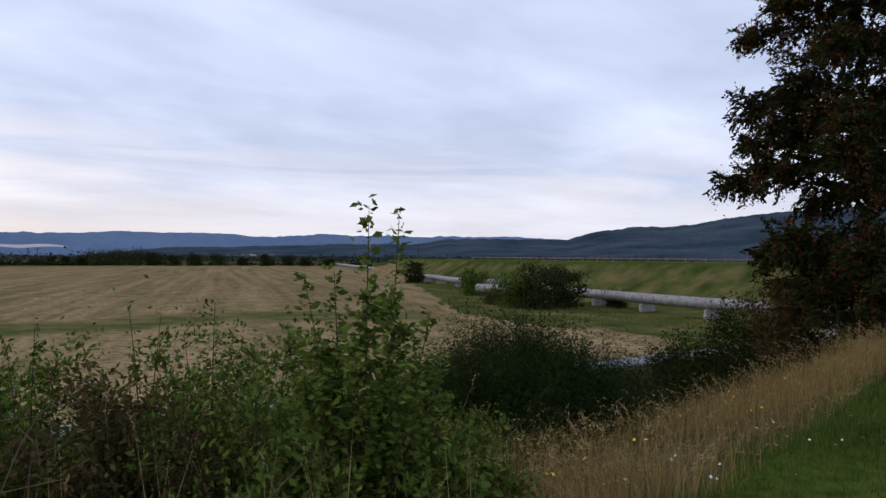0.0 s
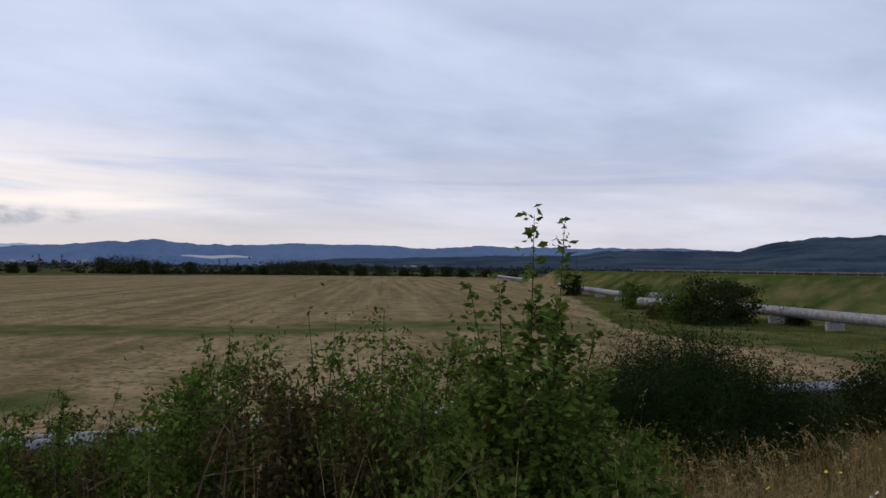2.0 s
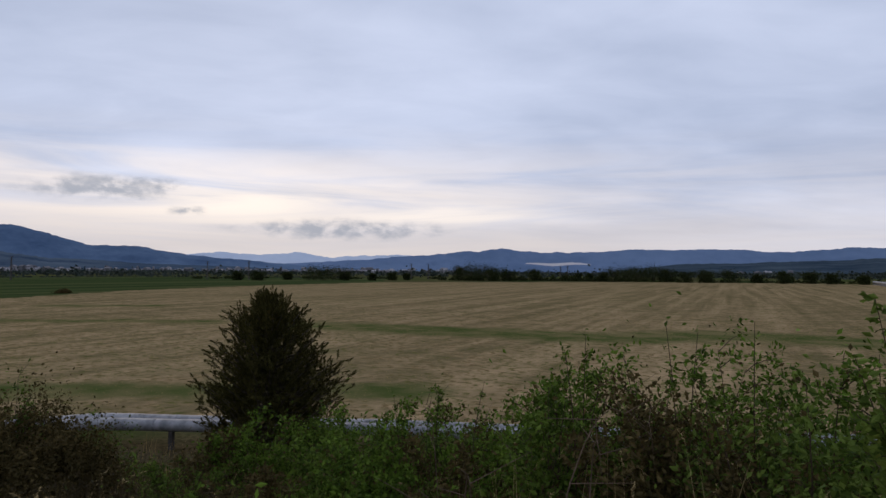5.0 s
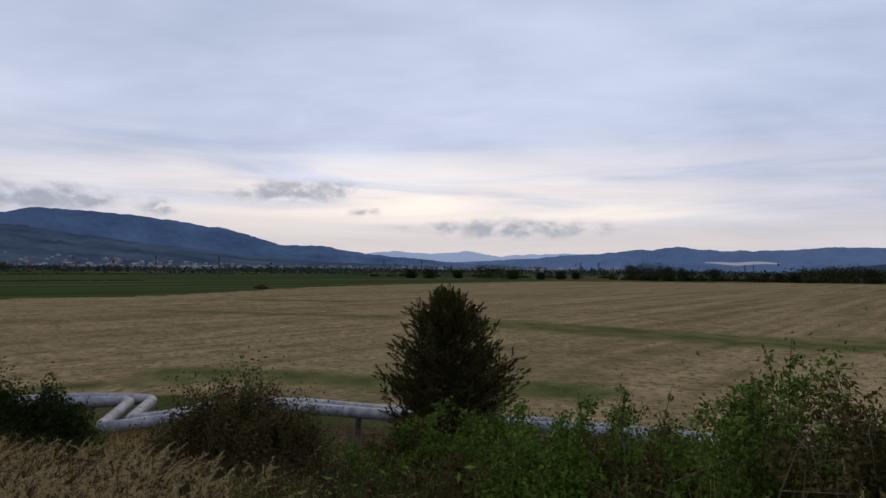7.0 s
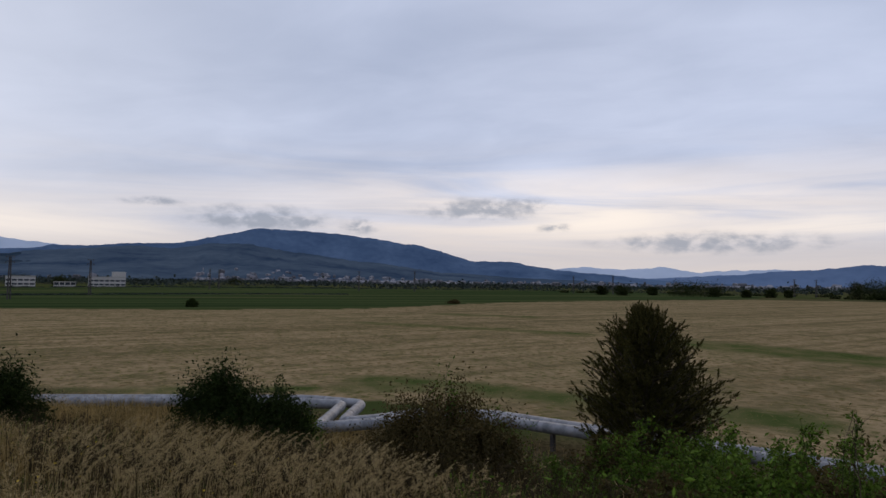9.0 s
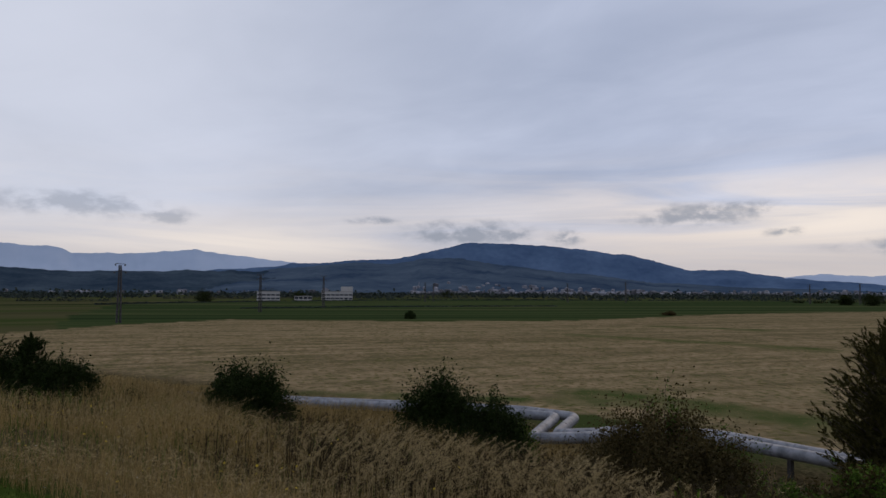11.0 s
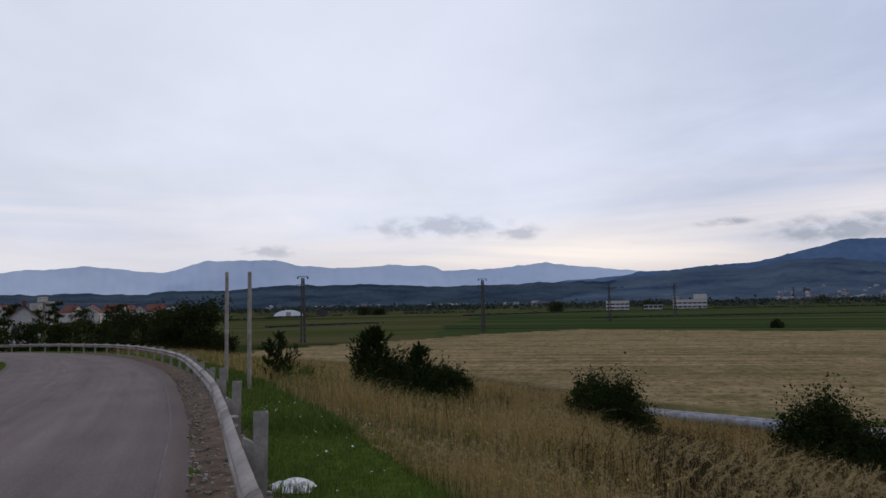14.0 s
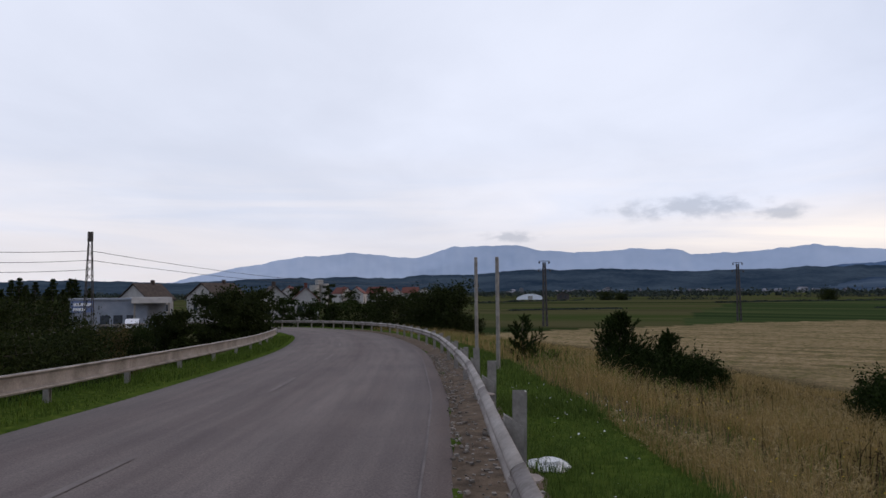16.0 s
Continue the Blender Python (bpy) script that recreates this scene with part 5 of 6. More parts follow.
shrub("shrub", x, y, 1.5, 1.1, "rust-tinged suckers at the foot of the ash tree", "leaf_red", 405, 12, 5000, 0.11, 0.4, 9, 0.4, 0.05)

# bushes and trees on the meadow and along the field's far edge
FAR_TREES = [(-8.3, 80, 0.4, 3.6, "tree_leaf", 5200, 0.3), (-10.4, 83, 0.2, 2.2, "leaf_dark", 2600, 0.34), (-6.2, 82, -0.9, 2.8, "leaf", 3000, 0.34), (-2.7, 106, -0.6, 2.5, "leaf", 2600, 0.38), (2.4, 152, 0.4, 2.3, "tree_leaf", 2200, 0.45), (-5.2, 300, 0.8, 4.0, "tree_leaf", 1200, 0.9),
             (-14.5, 84, -2.7, 1.5, "leaf_dark", 1400, 0.3), (-4.5, 86, -2.9, 1.6, "leaf_red", 1400, 0.3)]
for k, (az, d, top, rad, leaf, n, size) in enumerate(FAR_TREES):
    x, y = at(az, d)
    tree("tree", x, y, top, rad, "bushy willow on the meadow beside the pipes", 420 + k, leaf, n, size, 15, 0.05, flat=0.5, clump=0.17)
rng = np.random.default_rng(77)
HEDGE = [(44.7, 0.3, 4.5), (45.9, 0.5, 4.0), (47.6, 0.4, 4), (51.5, 1.7, 5), (49.9, 0.5, 5), (54.6, 0.5, 4.5), (57.0, 0.7, 4.5), (58.6, 0.5, 5), (40.2, 0.7, 9), (38.5, 1.3, 8.5), (37.3, 0.8, 7.5), (36.1, 0.8, 6.5), (33.9, 0.7, 6.5), (30.2, 0.4, 4.2), (29.3, 0.4, 4.4), (28.2, 0.4, 4.2), (26.8, 1.2, 7.0), (24.9, 1.3, 7.5), (23.2, 0.9, 7.0), (21.8, 0.8, 5.5), (20.3, 0.9, 6.2), (18.5, 1.0, 5.5), (14.8, 0.6, 6.5), (13.0, 0.8, 5.5), (11.6, 0.5, 5.0), (16.6, 0.6, 4.0), (9.6, 0.5, 4.0)]
for k, (az, half, h) in enumerate(HEDGE):
    for j in range(2 if half > 1 else 1):
        d = 405 + rng.uniform(-12, 25)
        x, y = at(az + (j - 0.5) * half * (half > 1), d)
        tree("field_tree", x, y, FIELD + h, d * math.radians(half) * 0.85, "dark hedgerow tree on the far edge of the stubble", 500 + k * 3 + j, "tree_leaf", 2200, 0.65, 11, 0.04, clump=0.2, flat=0.6)
for k, (az, d, h, rad) in enumerate([(109.0, 420, 5.5, 5), (101.5, 500, 5, 5), (125.2, 430, 4.5, 5), (124.0, 425, 3.6, 4), (104.0, 590, 6, 9), (89, 700, 5, 9)]):
    x, y = at(az, d)
    tree("field_tree", x, y, FIELD + h, rad, "dark tree standing between the fields", 600 + k, "tree_leaf", 2200, 0.65, 11, 0.04, clump=0.2, flat=0.5)


def hedgerow():
    r = np.random.default_rng(88)
    pts = []
    az = np.linspace(7, 62, 1500)
    prof = np.convolve(r.normal(size=1540), np.ones(18) / 18, "same")[20:-20] * 4.2 + np.convolve(r.normal(size=1540), np.ones(5) / 5, "same")[20:-20] * 0.8
    gap = np.convolve(r.normal(size=1540), np.ones(70) / 70, "same")[20:-20] * 14
    for a, p, g in zip(az, prof, gap):
        top = (1.6 + p) * (1.0 if a < 42 else 0.6)
        if g < -0.35 or top < 0.8:
            continue
        d = 425 + 12 * math.sin(a * 0.6) + (60 if a > 42 else 0)
        for _ in range(int(8 + top * 5)):
            q = polar(a + r.normal() * 0.05, d + r.normal() * 3)
            pts.append((q.x, q.y, FIELD + top * r.uniform(0.05, 1.0)))
    v, f = leaves(np.array(pts), 0.95, r, 0.7, 0.2, 0.2)
    tagged(mesh_ob("hedgerow", v, f, M["tree_leaf"]), "dark uneven hedgerow along the far edge of the stubble", "hedge", kind="stuff")


hedgerow()


def far_hedges():
    """Low broken hedges and field margins between the far fields."""
    r = np.random.default_rng(89)
    pts = []
    for a0, a1, d0, d1, h in [(126.4, 123.2, 430, 425, 3.0), (122.2, 115.8, 455, 430, 2.0), (137, 127, 330, 420, 0.8), (133, 124, 210, 230, 0.2), (117, 96, 330, 470, 0.6), (96, 70, 480, 560, 0.7), (112, 84, 560, 640, 2.6), (70, 46, 560, 520, 2.2), (106, 80, 250, 300, 0.22), (134, 120, 560, 620, 3.5)]:
        n = int(abs(a1 - a0) * 70)
        lump = np.convolve(r.normal(size=n + 40), np.ones(11) / 11, "same")[20:-20] * 3.0
        for i in range(n):
            top = h * (0.75 + 0.5 * lump[i])
            if top < 0.55 * h:
                continue
            t = i / n
            q = polar(a0 + (a1 - a0) * t, d0 + (d1 - d0) * t + r.normal() * 2.0)
            for _ in range(4):
                pts.append((q.x + r.normal() * 0.8, q.y + r.normal() * 0.8, FIELD + top * r.uniform(0.02, 1.0)))
    v, f = leaves(np.array(pts), 0.6, r, 0.7, 0.2, 0.2)
    tagged(mesh_ob("field_hedges", v, f, M["hazed_leaf"]), "low dark hedges and weedy margins between the far fields, toned for haze", "hedge", kind="stuff")


far_hedges()


def around16(az, d):
    q = polar(az, d)
    return q.x + 0.246, q.y - 0.706


ROADSIDE = [(161.8, 60, -0.6, 2.4, "leaf_dark", 3000, 0.3, "dark green bush before the hall"), (164.6, 62, -0.7, 2.4, "leaf_red", 3000, 0.3, "brownish bush before the hall"), (167.4, 58, -0.5, 2.4, "leaf_dark", 3000, 0.3, "dark green bush before the hall"), (138.8, 64, 2.5, 3.0, "tree_leaf", 6500, 0.4, "rounded dark tree beside the bend"), (142.8, 78, 1.6, 2.9, "tree_leaf", 3600, 0.4, "dark bushy tree beside the bend"), (136.3, 66, -0.9, 1.3, "tree_leaf", 1500, 0.35, "low bush below a tree"),
            (157.0, 44, 2.3, 1.9, "tree_leaf", 5000, 0.3, "leafy dark tree beyond the outer crash barrier"), (154.8, 46, 2.2, 1.6, "tree_leaf", 3600, 0.3, "leafy dark tree beyond the outer crash barrier"), (160.3, 41, 1.0, 1.3, "tree_leaf", 3600, 0.3, "leafy dark tree beyond the outer crash barrier"),
            (164.5, 30, -1.0, 1.5, "leaf_red", 3600, 0.2, "dull brown-green bush below the road"), (168.5, 34, 0.6, 2.4, "tree_leaf", 5200, 0.24, "dark thicket tree below the road"), (171.8, 30, 0.7, 2.2, "tree_leaf", 5200, 0.24, "dark thicket tree below the road"), (174.5, 27, 1.0, 2.5, "tree_leaf", 5200, 0.24, "dark thicket tree below the road"), (170.0, 44, 2.0, 3.0, "tree_leaf", 4200, 0.3, "dark thicket tree below the road"), (174, 42, 2.4, 3.0, "tree_leaf", 4200, 0.3, "dark thicket tree below the road"), (166.0, 24, -1.2, 1.3, "leaf_dark", 2600, 0.16, "green bush behind the crash barrier"), (170.5, 20, -1.0, 1.3, "leaf_dark", 2600, 0.15, "green bush behind the crash barrier"),
            (152.0, 100, 1.6, 2.6, "leaf_dark", 1600, 0.5, "green bush on the far side of the bend"), (149.8, 105, 1.0, 2.6, "leaf_dark", 1600, 0.5, "green bush on the far side of the bend"), (147.4, 108, 0.6, 2.8, "leaf_dark", 1600, 0.5, "green bush on the far side of the bend"), (145.2, 110, 0.4, 2.8, "leaf_dark", 1600, 0.5, "green bush on the far side of the bend"), (141.0, 112, 1.2, 2.4, "leaf_dark", 1600, 0.5, "green bush on the far side of the bend"), (154.0, 96, 3.0, 2.4, "tree_leaf", 1600, 0.5, "dark tree before the houses"), (148.3, 140, 4.6, 1.5, "tree_leaf", 900, 0.6, "slender dark tree before the houses"), (144.3, 150, 4.2, 2.2, "tree_leaf", 1100, 0.6, "dark tree before the houses"), (151.0, 150, 4.4, 2.0, "tree_leaf", 1100, 0.6, "dark tree before the houses"), (146.5, 260, 3.6, 4.0, "tree_leaf", 1000, 0.8, "dark tree before the houses"), (143.5, 270, 2.6, 4.5, "tree_leaf", 1000, 0.8, "dark tree before the houses"), (141.0, 280, 2.4, 4.0, "tree_leaf", 1000, 0.8, "dark tree before the houses"), (149.6, 240, 3.4, 3.0, "tree_leaf", 1000, 0.8, "dark tree before the houses"), (139.0, 300, 2.6, 5.0, "tree_leaf", 1000, 0.8, "dark tree before the houses")]
for k, (az, d, top, rad, leaf, n, size, lab) in enumerate(ROADSIDE):
    x, y = around16(az, d)
    near = d < 90
    tree("tree", x, y, top - 0.28 * rad, rad, lab, 650 + k, leaf, int(n * (2.6 if near else 1.6)), size * (0.58 if near else 0.75), 15, 0.04, flat=0.7, clump=0.13)
for k in range(16):
    az, d = 166.6 + k * 0.55 + rng.uniform(-0.3, 0.3), 150 + rng.uniform(-15, 30)
    x, y = around16(az, d)
    conifer("spruce", x, y, rng.uniform(2.6, 5.4), 1.9, "dark spruce in the plantation behind the hall", 720 + k, "tree_leaf", 14, 9, 0.5, 2200, 0.25, -0.1)


# ---------------------------------------------------------------- grasses
def blades(n, x, y, h, width, rng, bend=0.4, z=None, heads=0.0, head_len=0.12, fluff=14, wind=None):
    """Curved grass blades as thin strips; heads: share of blades that carry a seed head."""
    z = height(x, y) if z is None else z
    a = rng.uniform(0, 2 * math.pi, n) if wind is None else wind + rng.normal(size=n) * 1.15
    lean = bend * h * rng.uniform(0.1, 1.0, n)
    dx, dy = np.cos(a), np.sin(a)
    b = a + rng.normal(size=n) * 0.8 + 1.57
    wx, wy = np.cos(b) * width * 0.5, np.sin(b) * width * 0.5
    base = np.stack([x, y, z - 0.02], 1)
    mid = base + np.stack([dx * lean * 0.28, dy * lean * 0.28, h * 0.58], 1)
    tip = base + np.stack([dx * lean, dy * lean, h * (1 - 0.12 * (lean / h))], 1)
    w = np.stack([wx, wy, np.zeros(n)], 1)
    v = np.stack([base - w, base + w, mid - w * 0.7, mid + w * 0.7, tip], 1).reshape(-1, 3)
    i = np.arange(n)[:, None] * 5
    f = np.concatenate([i + [0, 1, 3], i + [0, 3, 2], i + [2, 3, 4]], 0)
    if heads:
        k = np.where(rng.random(n) < heads)[0]
        reps = np.repeat(k, fluff)
        t = rng.random(len(reps))[:, None]
        d = (tip - mid)[reps]
        d /= np.linalg.norm(d, axis=1)[:, None]
        side = np.stack([dx, dy, -0.5 * np.ones(n)], 1)[reps]
        c = tip[reps] + (d * (0.35 - t) + side * 0.45 * (1 - t) ** 2) * head_len + rng.normal(size=(len(reps), 3)) * head_len * (0.02 + 0.05 * t)
        lv, lf = leaves(c, head_len * 0.17, rng, 0.18, 0.0, 0.0, (d + side * (1 - t)) * 0.7)
        f = np.concatenate([f, lf + len(v)], 0)
        v = np.concatenate([v, lv], 0)
    return v, f


def strewn(n, s0, s1, d0, d1, rng, keep=None):
    """Random places by run along the road and offset from its edge."""
    s, d = rng.uniform(s0, s1, n), rng.uniform(d0, d1, n)
    x = np.interp(s + S0, E_S, EDGE[:, 0]) + np.interp(s + S0, E_S, E_T[:, 1]) * d
    y = np.interp(s + S0, E_S, EDGE[:, 1]) - np.interp(s + S0, E_S, E_T[:, 0]) * d
    if keep is not None:
        m = keep(x, y, s, d)
        x, y = x[m], y[m]
    return x, y


def bearing(x, y):
    return np.degrees(np.arctan2(-x, y))


def clumps(x, y, scale, seed):
    """A smooth field from 0 to 1 that gathers plants into patches."""
    r = np.random.default_rng(seed)
    val = np.zeros(len(x))
    for k in range(7):
        a, p, w = r.uniform(0, 6.28), r.uniform(0, 6.28), scale * r.uniform(0.6, 1.7)
        val += np.sin((x * math.cos(a) + y * math.sin(a)) / w + p)
    return 1 / (1 + np.exp(-val * 0.9))


rng = np.random.default_rng(9)
# tall dry grass over the bank, thinner where the thicket grows
dense = lambda x, y, s, d: (np.hypot(x, y) > 2.3) & (rng.random(len(x)) < np.where((bearing(x, y) > 2) & (d > 2.0), np.clip((bearing(x, y) - 66) / 14, 0.1, 1.0), 1.0) * (0.08 + 0.92 * clumps(x, y, 0.6, 3) ** 1.5))
parts_v, parts_f, parts_m, o = [], [], [], 0
for n, s0, s1, d0, d1, hh, share in [(100000, -22, 16, 2.3, 7.5, 0.64, 0.13), (66000, -4, 30, 6, 17, 0.62, 0.13), (48000, -2, 34, 14, 24, 0.54, 0.06), (20000, -60, -18, 2.3, 9, 0.7, 0.06), (30000, 14, 62, 2.3, 12, 0.58, 0.10), (16000, 28, 70, 10, 24, 0.5, 0.05)]:
    x, y = strewn(n, s0, s1, d0, d1, rng, dense)
    h = hh * rng.uniform(0.45, 1.25, len(x)) * (0.45 + 0.85 * clumps(x, y, 0.8, 8))
    far = np.clip(np.hypot(x, y) / 12, 0.8, 3.0)
    v, f = blades(len(x), x, y, h, 0.0062 * far, rng, 0.75, None, share, 0.2)
    parts_v.append(v)
    parts_f.append(f + o)
    parts_m.append((np.arange(len(f)) >= 3 * len(x)).astype(int))
    o += len(v)
dry_grass = tagged(mesh_ob("dry_grass", np.concatenate(parts_v), np.concatenate(parts_f), [M["dry"], M["plume"]]), "tall straw-coloured dry grass with drooping plumes on the bank", "grass", kind="stuff")
dry_grass.data.polygons.foreach_set("material_index", np.concatenate(parts_m))
# dark dead weeds in patches through the dry grass
x, y = strewn(84000, -6, 34, 4, 22, rng, lambda x, y, s, d: (np.hypot(x, y) > 4) & (rng.random(len(x)) < np.clip((16 - np.hypot(x, y)) / 5, 0.12, 1)) & (bearing(x, y) > 58) & (rng.random(len(x)) < np.where(bearing(x, y) < 106, clumps(x, y, 1.1, 12) ** 0.9, clumps(x, y, 1.1, 12) ** 2 * 0.8)))
h = 0.75 * rng.uniform(0.5, 1.3, len(x))
v, f = blades(len(x), x, y, h, 0.012, rng, 0.35)
k = np.repeat(np.arange(len(x)), 5)
c = np.stack([x[k], y[k], height(x, y)[k] + h[k] * rng.uniform(0.15, 1.0, len(k))], 1) + rng.normal(size=(len(k), 3)) * 0.06
lv, lf = leaves(c, 0.045, rng, 0.3)
tagged(mesh_ob("dead_weeds", np.concatenate([v, lv]), np.concatenate([f, lf + len(v)]), M["dead"]), "dark withered weeds in patches among dry grass", "weeds", kind="stuff")
# drooping pale plumes of reed grass in loose stands
rp = np.random.default_rng(95)
px, py = [], []
for _ in range(85):
    a, d0 = rp.uniform(77, 104), rp.uniform(5.2, 10.5)
    n = int(rp.integers(4, 12))
    px.append(-math.sin(radians(a)) * d0 + rp.normal(size=n) * 0.3)
    py.append(math.cos(radians(a)) * d0 + rp.normal(size=n) * 0.3)
x, y = np.concatenate(px), np.concatenate(py)
v, f = blades(len(x), x, y, rp.uniform(0.55, 0.95, len(x)), 0.007, rp, 0.5, None, 1.0, 0.2, 44, 1.35)
tagged(mesh_ob("reed_grass", v, f, M["plume"]), "pale reed grass with drooping feathery plumes on the bank", "grass", kind="stuff")
# bare arching twigs in the thicket
rb = np.random.default_rng(96)
for k in range(15):
    a, d0 = rb.uniform(2, 46), rb.uniform(3.4, 6.2)
    x, y = at(a, d0)
    z0 = ground_z(x, y)
    b, reach, up = rb.uniform(0, 6.28), rb.uniform(0.4, 1.0), rb.uniform(0.8, 1.35) + (d0 - 3.4) * 0.12
    bow = [(math.cos(b) * reach * t, math.sin(b) * reach * t, up * math.sin(t * 2.1) + 0.02 * math.sin(t * 9 + k)) for t in np.linspace(0, 1, 9)]
    wood = [([np.array(q) for q in bow], [0.006 - 0.0055 * t for t in np.linspace(0, 1, 9)])]
    for q in bow[3:8]:
        e = np.array(q) + np.array([rb.normal() * 0.14, rb.normal() * 0.14, rb.uniform(0.02, 0.2)])
        wood.append(([np.array(q), (np.array(q) + e) / 2, e], [0.0028, 0.002, 0.001]))
    ob = thing("bare_cane", (x, y, z0), "bare brown cane arching out of the thicket", "twig", "canes in the thicket")
    v, f = wood_mesh(wood, 4)
    mesh_ob("cane", v, f, M["cane"], ob)
# long dry stalks standing through the thicket
rs = np.random.default_rng(91)
az, dd = rs.uniform(-4, 42, 200), rs.uniform(2.6, 6.0, 200)
x, y = -np.sin(np.radians(az)) * dd, np.cos(np.radians(az)) * dd
h = rs.uniform(0.6, 1.3, 200)
v, f = blades(200, x, y, h, 0.006, rs, 0.3, None, 0.4, 0.09)
tagged(mesh_ob("dry_stalks", v, f, M["plume"]), "long straw stalks with seed heads standing through the thicket", "grass", kind="stuff")
# green grass on the verges
parts_v, parts_f, o = [], [], 0
for n, s0, s1, d0, d1, hh in [(78000, -14, 12, 0.75, 2.9, 0.11), (22000, 10, 40, 0.7, 2.6, 0.12), (16000, -40, -12, 0.7, 2.8, 0.12), (16000, -5, 60, 2.5, 12, 0.35), (9000, -70, -14, 6, 14, 0.4)]:
    x, y = strewn(n, s0, s1, d0, d1, rng, lambda x, y, s, d: (np.hypot(x, y) > 1.2) & (rng.random(len(x)) < 0.4 + 0.6 * clumps(x, y, 0.35, 5)))
    h = hh * rng.uniform(0.4, 1.5, len(x)) * (0.5 + 1.0 * clumps(x, y, 0.45, 21))
    v, f = blades(len(x), x, y, h, 0.008 * np.clip(np.hypot(x, y) / 7, 1, 3.5), rng, 0.8)
    parts_v.append(v)
    parts_f.append(f + o)
    o += len(v)
tagged(mesh_ob("verge_grass", np.concatenate(parts_v), np.concatenate(parts_f), M["green"]), "short green grass on the road verges", "grass", kind="stuff")
x, y = strewn(26000, -6, 45, -7.9, -6.25, rng, lambda x, y, s, d: rng.random(len(x)) < 0.35 + 0.65 * clumps(x, y, 0.5, 6))
v, f = blades(len(x), x, y, 0.15 * rng.uniform(0.4, 1.6, len(x)) * (0.4 + 1.1 * clumps(x, y, 0.6, 22)), 0.014, rng, 1.0)
tagged(mesh_ob("outer_verge_grass", v, f, M["leaf"]), "dull green grass along the outer crash barrier", "grass", kind="stuff")
# rough grass tufts over the meadow and the far embankment
def scattered(n, a0, a1, d0, d1, r, keep):
    az, dd = r.uniform(a0, a1, n), np.sqrt(r.uniform(d0 * d0, d1 * d1, n))
    x, y = -np.sin(np.radians(az)) * dd, np.cos(np.radians(az)) * dd
    m = keep(x, y)
    return x[m], y[m]


rt = np.random.default_rng(93)
x, y = scattered(170000, -32, 6, 45, 170, rt, lambda x, y: (inside(x, y, MEADOW) | (road_coords(x, y)[1] > 1.5)) & ~inside(x, y, STUBBLE) & (rt.random(len(x)) < 0.15 + 0.85 * clumps(x, y, 3.0, 15) ** 2))
v, f = blades(len(x), x, y, rt.uniform(0.12, 0.45, len(x)), 0.035, rt, 1.4)
tagged(mesh_ob("meadow_grass", v, f, M["meadow"]), "rough olive grass on the meadow and the embankment", "grass", kind="stuff")
# straw stubble and stray weeds on the nearer part of the field
x, y = scattered(110000, -12, 136, 26, 95, rt, lambda x, y: inside(x, y, STUBBLE))
v, f = blades(len(x), x, y, rt.uniform(0.03, 0.08, len(x)), 0.03, rt, 2.2)
tagged(mesh_ob("stubble", v, f, M["straw"]), "short cut straw standing over the harvested field", "stubble", kind="stuff")
# green weeds between the shrubs
x, y = strewn(26000, -24, 16, 2.5, 17, rng, lambda x, y, s, d: (np.hypot(x, y) > 3.0) & (bearing(x, y) > -6) & (bearing(x, y) < 76))
h = 0.7 * rng.uniform(0.4, 1.3, len(x)) * (0.6 + 0.6 * clumps(x, y, 1.2, 4))
v, f = blades(len(x), x, y, h, 0.012, rng, 0.5)
z = height(x, y)
k = np.repeat(np.arange(len(x)), 3)
c = np.stack([x[k], y[k], z[k] + h[k] * rng.uniform(0.2, 1.0, len(k))], 1) + rng.normal(size=(len(k), 3)) * 0.05
lv, lf = leaves(c, 0.055, rng, 0.4)
tagged(mesh_ob("weeds", np.concatenate([v, lv]), np.concatenate([f, lf + len(v)]), M["leaf_fresh"]), "tangled green weeds covering the bank", "weeds", kind="stuff")


def flower_heads(name, n, place, mat, size, h0, label, seed):
    r = np.random.default_rng(seed)
    x, y = place(n, r)
    h = h0 * r.uniform(0.6, 1.3, len(x))
    sv, sf = blades(len(x), x, y, h, 0.006, r, 0.1)
    z = height(x, y)
    v, f = [], []
    for i in range(len(x)):
        s = size * r.uniform(0.5, 1.3)
        o, m = len(v), 7
        c = (x[i], y[i], z[i] + h[i])
        v.append(c)
        tx, ty = r.normal() * 0.35, r.normal() * 0.35
        for j in range(m):
            a = 6.283 * j / m
            q = s * r.uniform(0.7, 1.1)
            v.append((c[0] + math.cos(a) * q, c[1] + math.sin(a) * q, c[2] + (math.cos(a) * tx + math.sin(a) * ty) * q + 0.3 * s))
        f += [(o, o + 1 + j, o + 1 + (j + 1) % m) for j in range(m)]
    sv = np.concatenate([np.array(v), sv])
    f = f + (sf + len(v)).tolist()
    me = mesh_ob(name, sv, f, [mat, M["green"]])
    me.data.polygons.foreach_set("material_index", [0] * (7 * len(x)) + [1] * len(sf))
    return tagged(me, label, "flowers", kind="stuff")


flower_heads("white_flowers", 240, lambda n, r: strewn(n, -13, 13, 1.2, 3.3, r, lambda x, y, s, d: np.hypot(x, y) > 3), M["flower"], 0.013, 0.18, "white umbels of yarrow in the verge", 31)
flower_heads("yellow_flowers", 600, lambda n, r: strewn(n, -13, 14, 2.4, 7.5, r, lambda x, y, s, d: np.hypot(x, y) > 3), M["yellow"], 0.012, 0.5, "small yellow blooms among dry grass", 32)


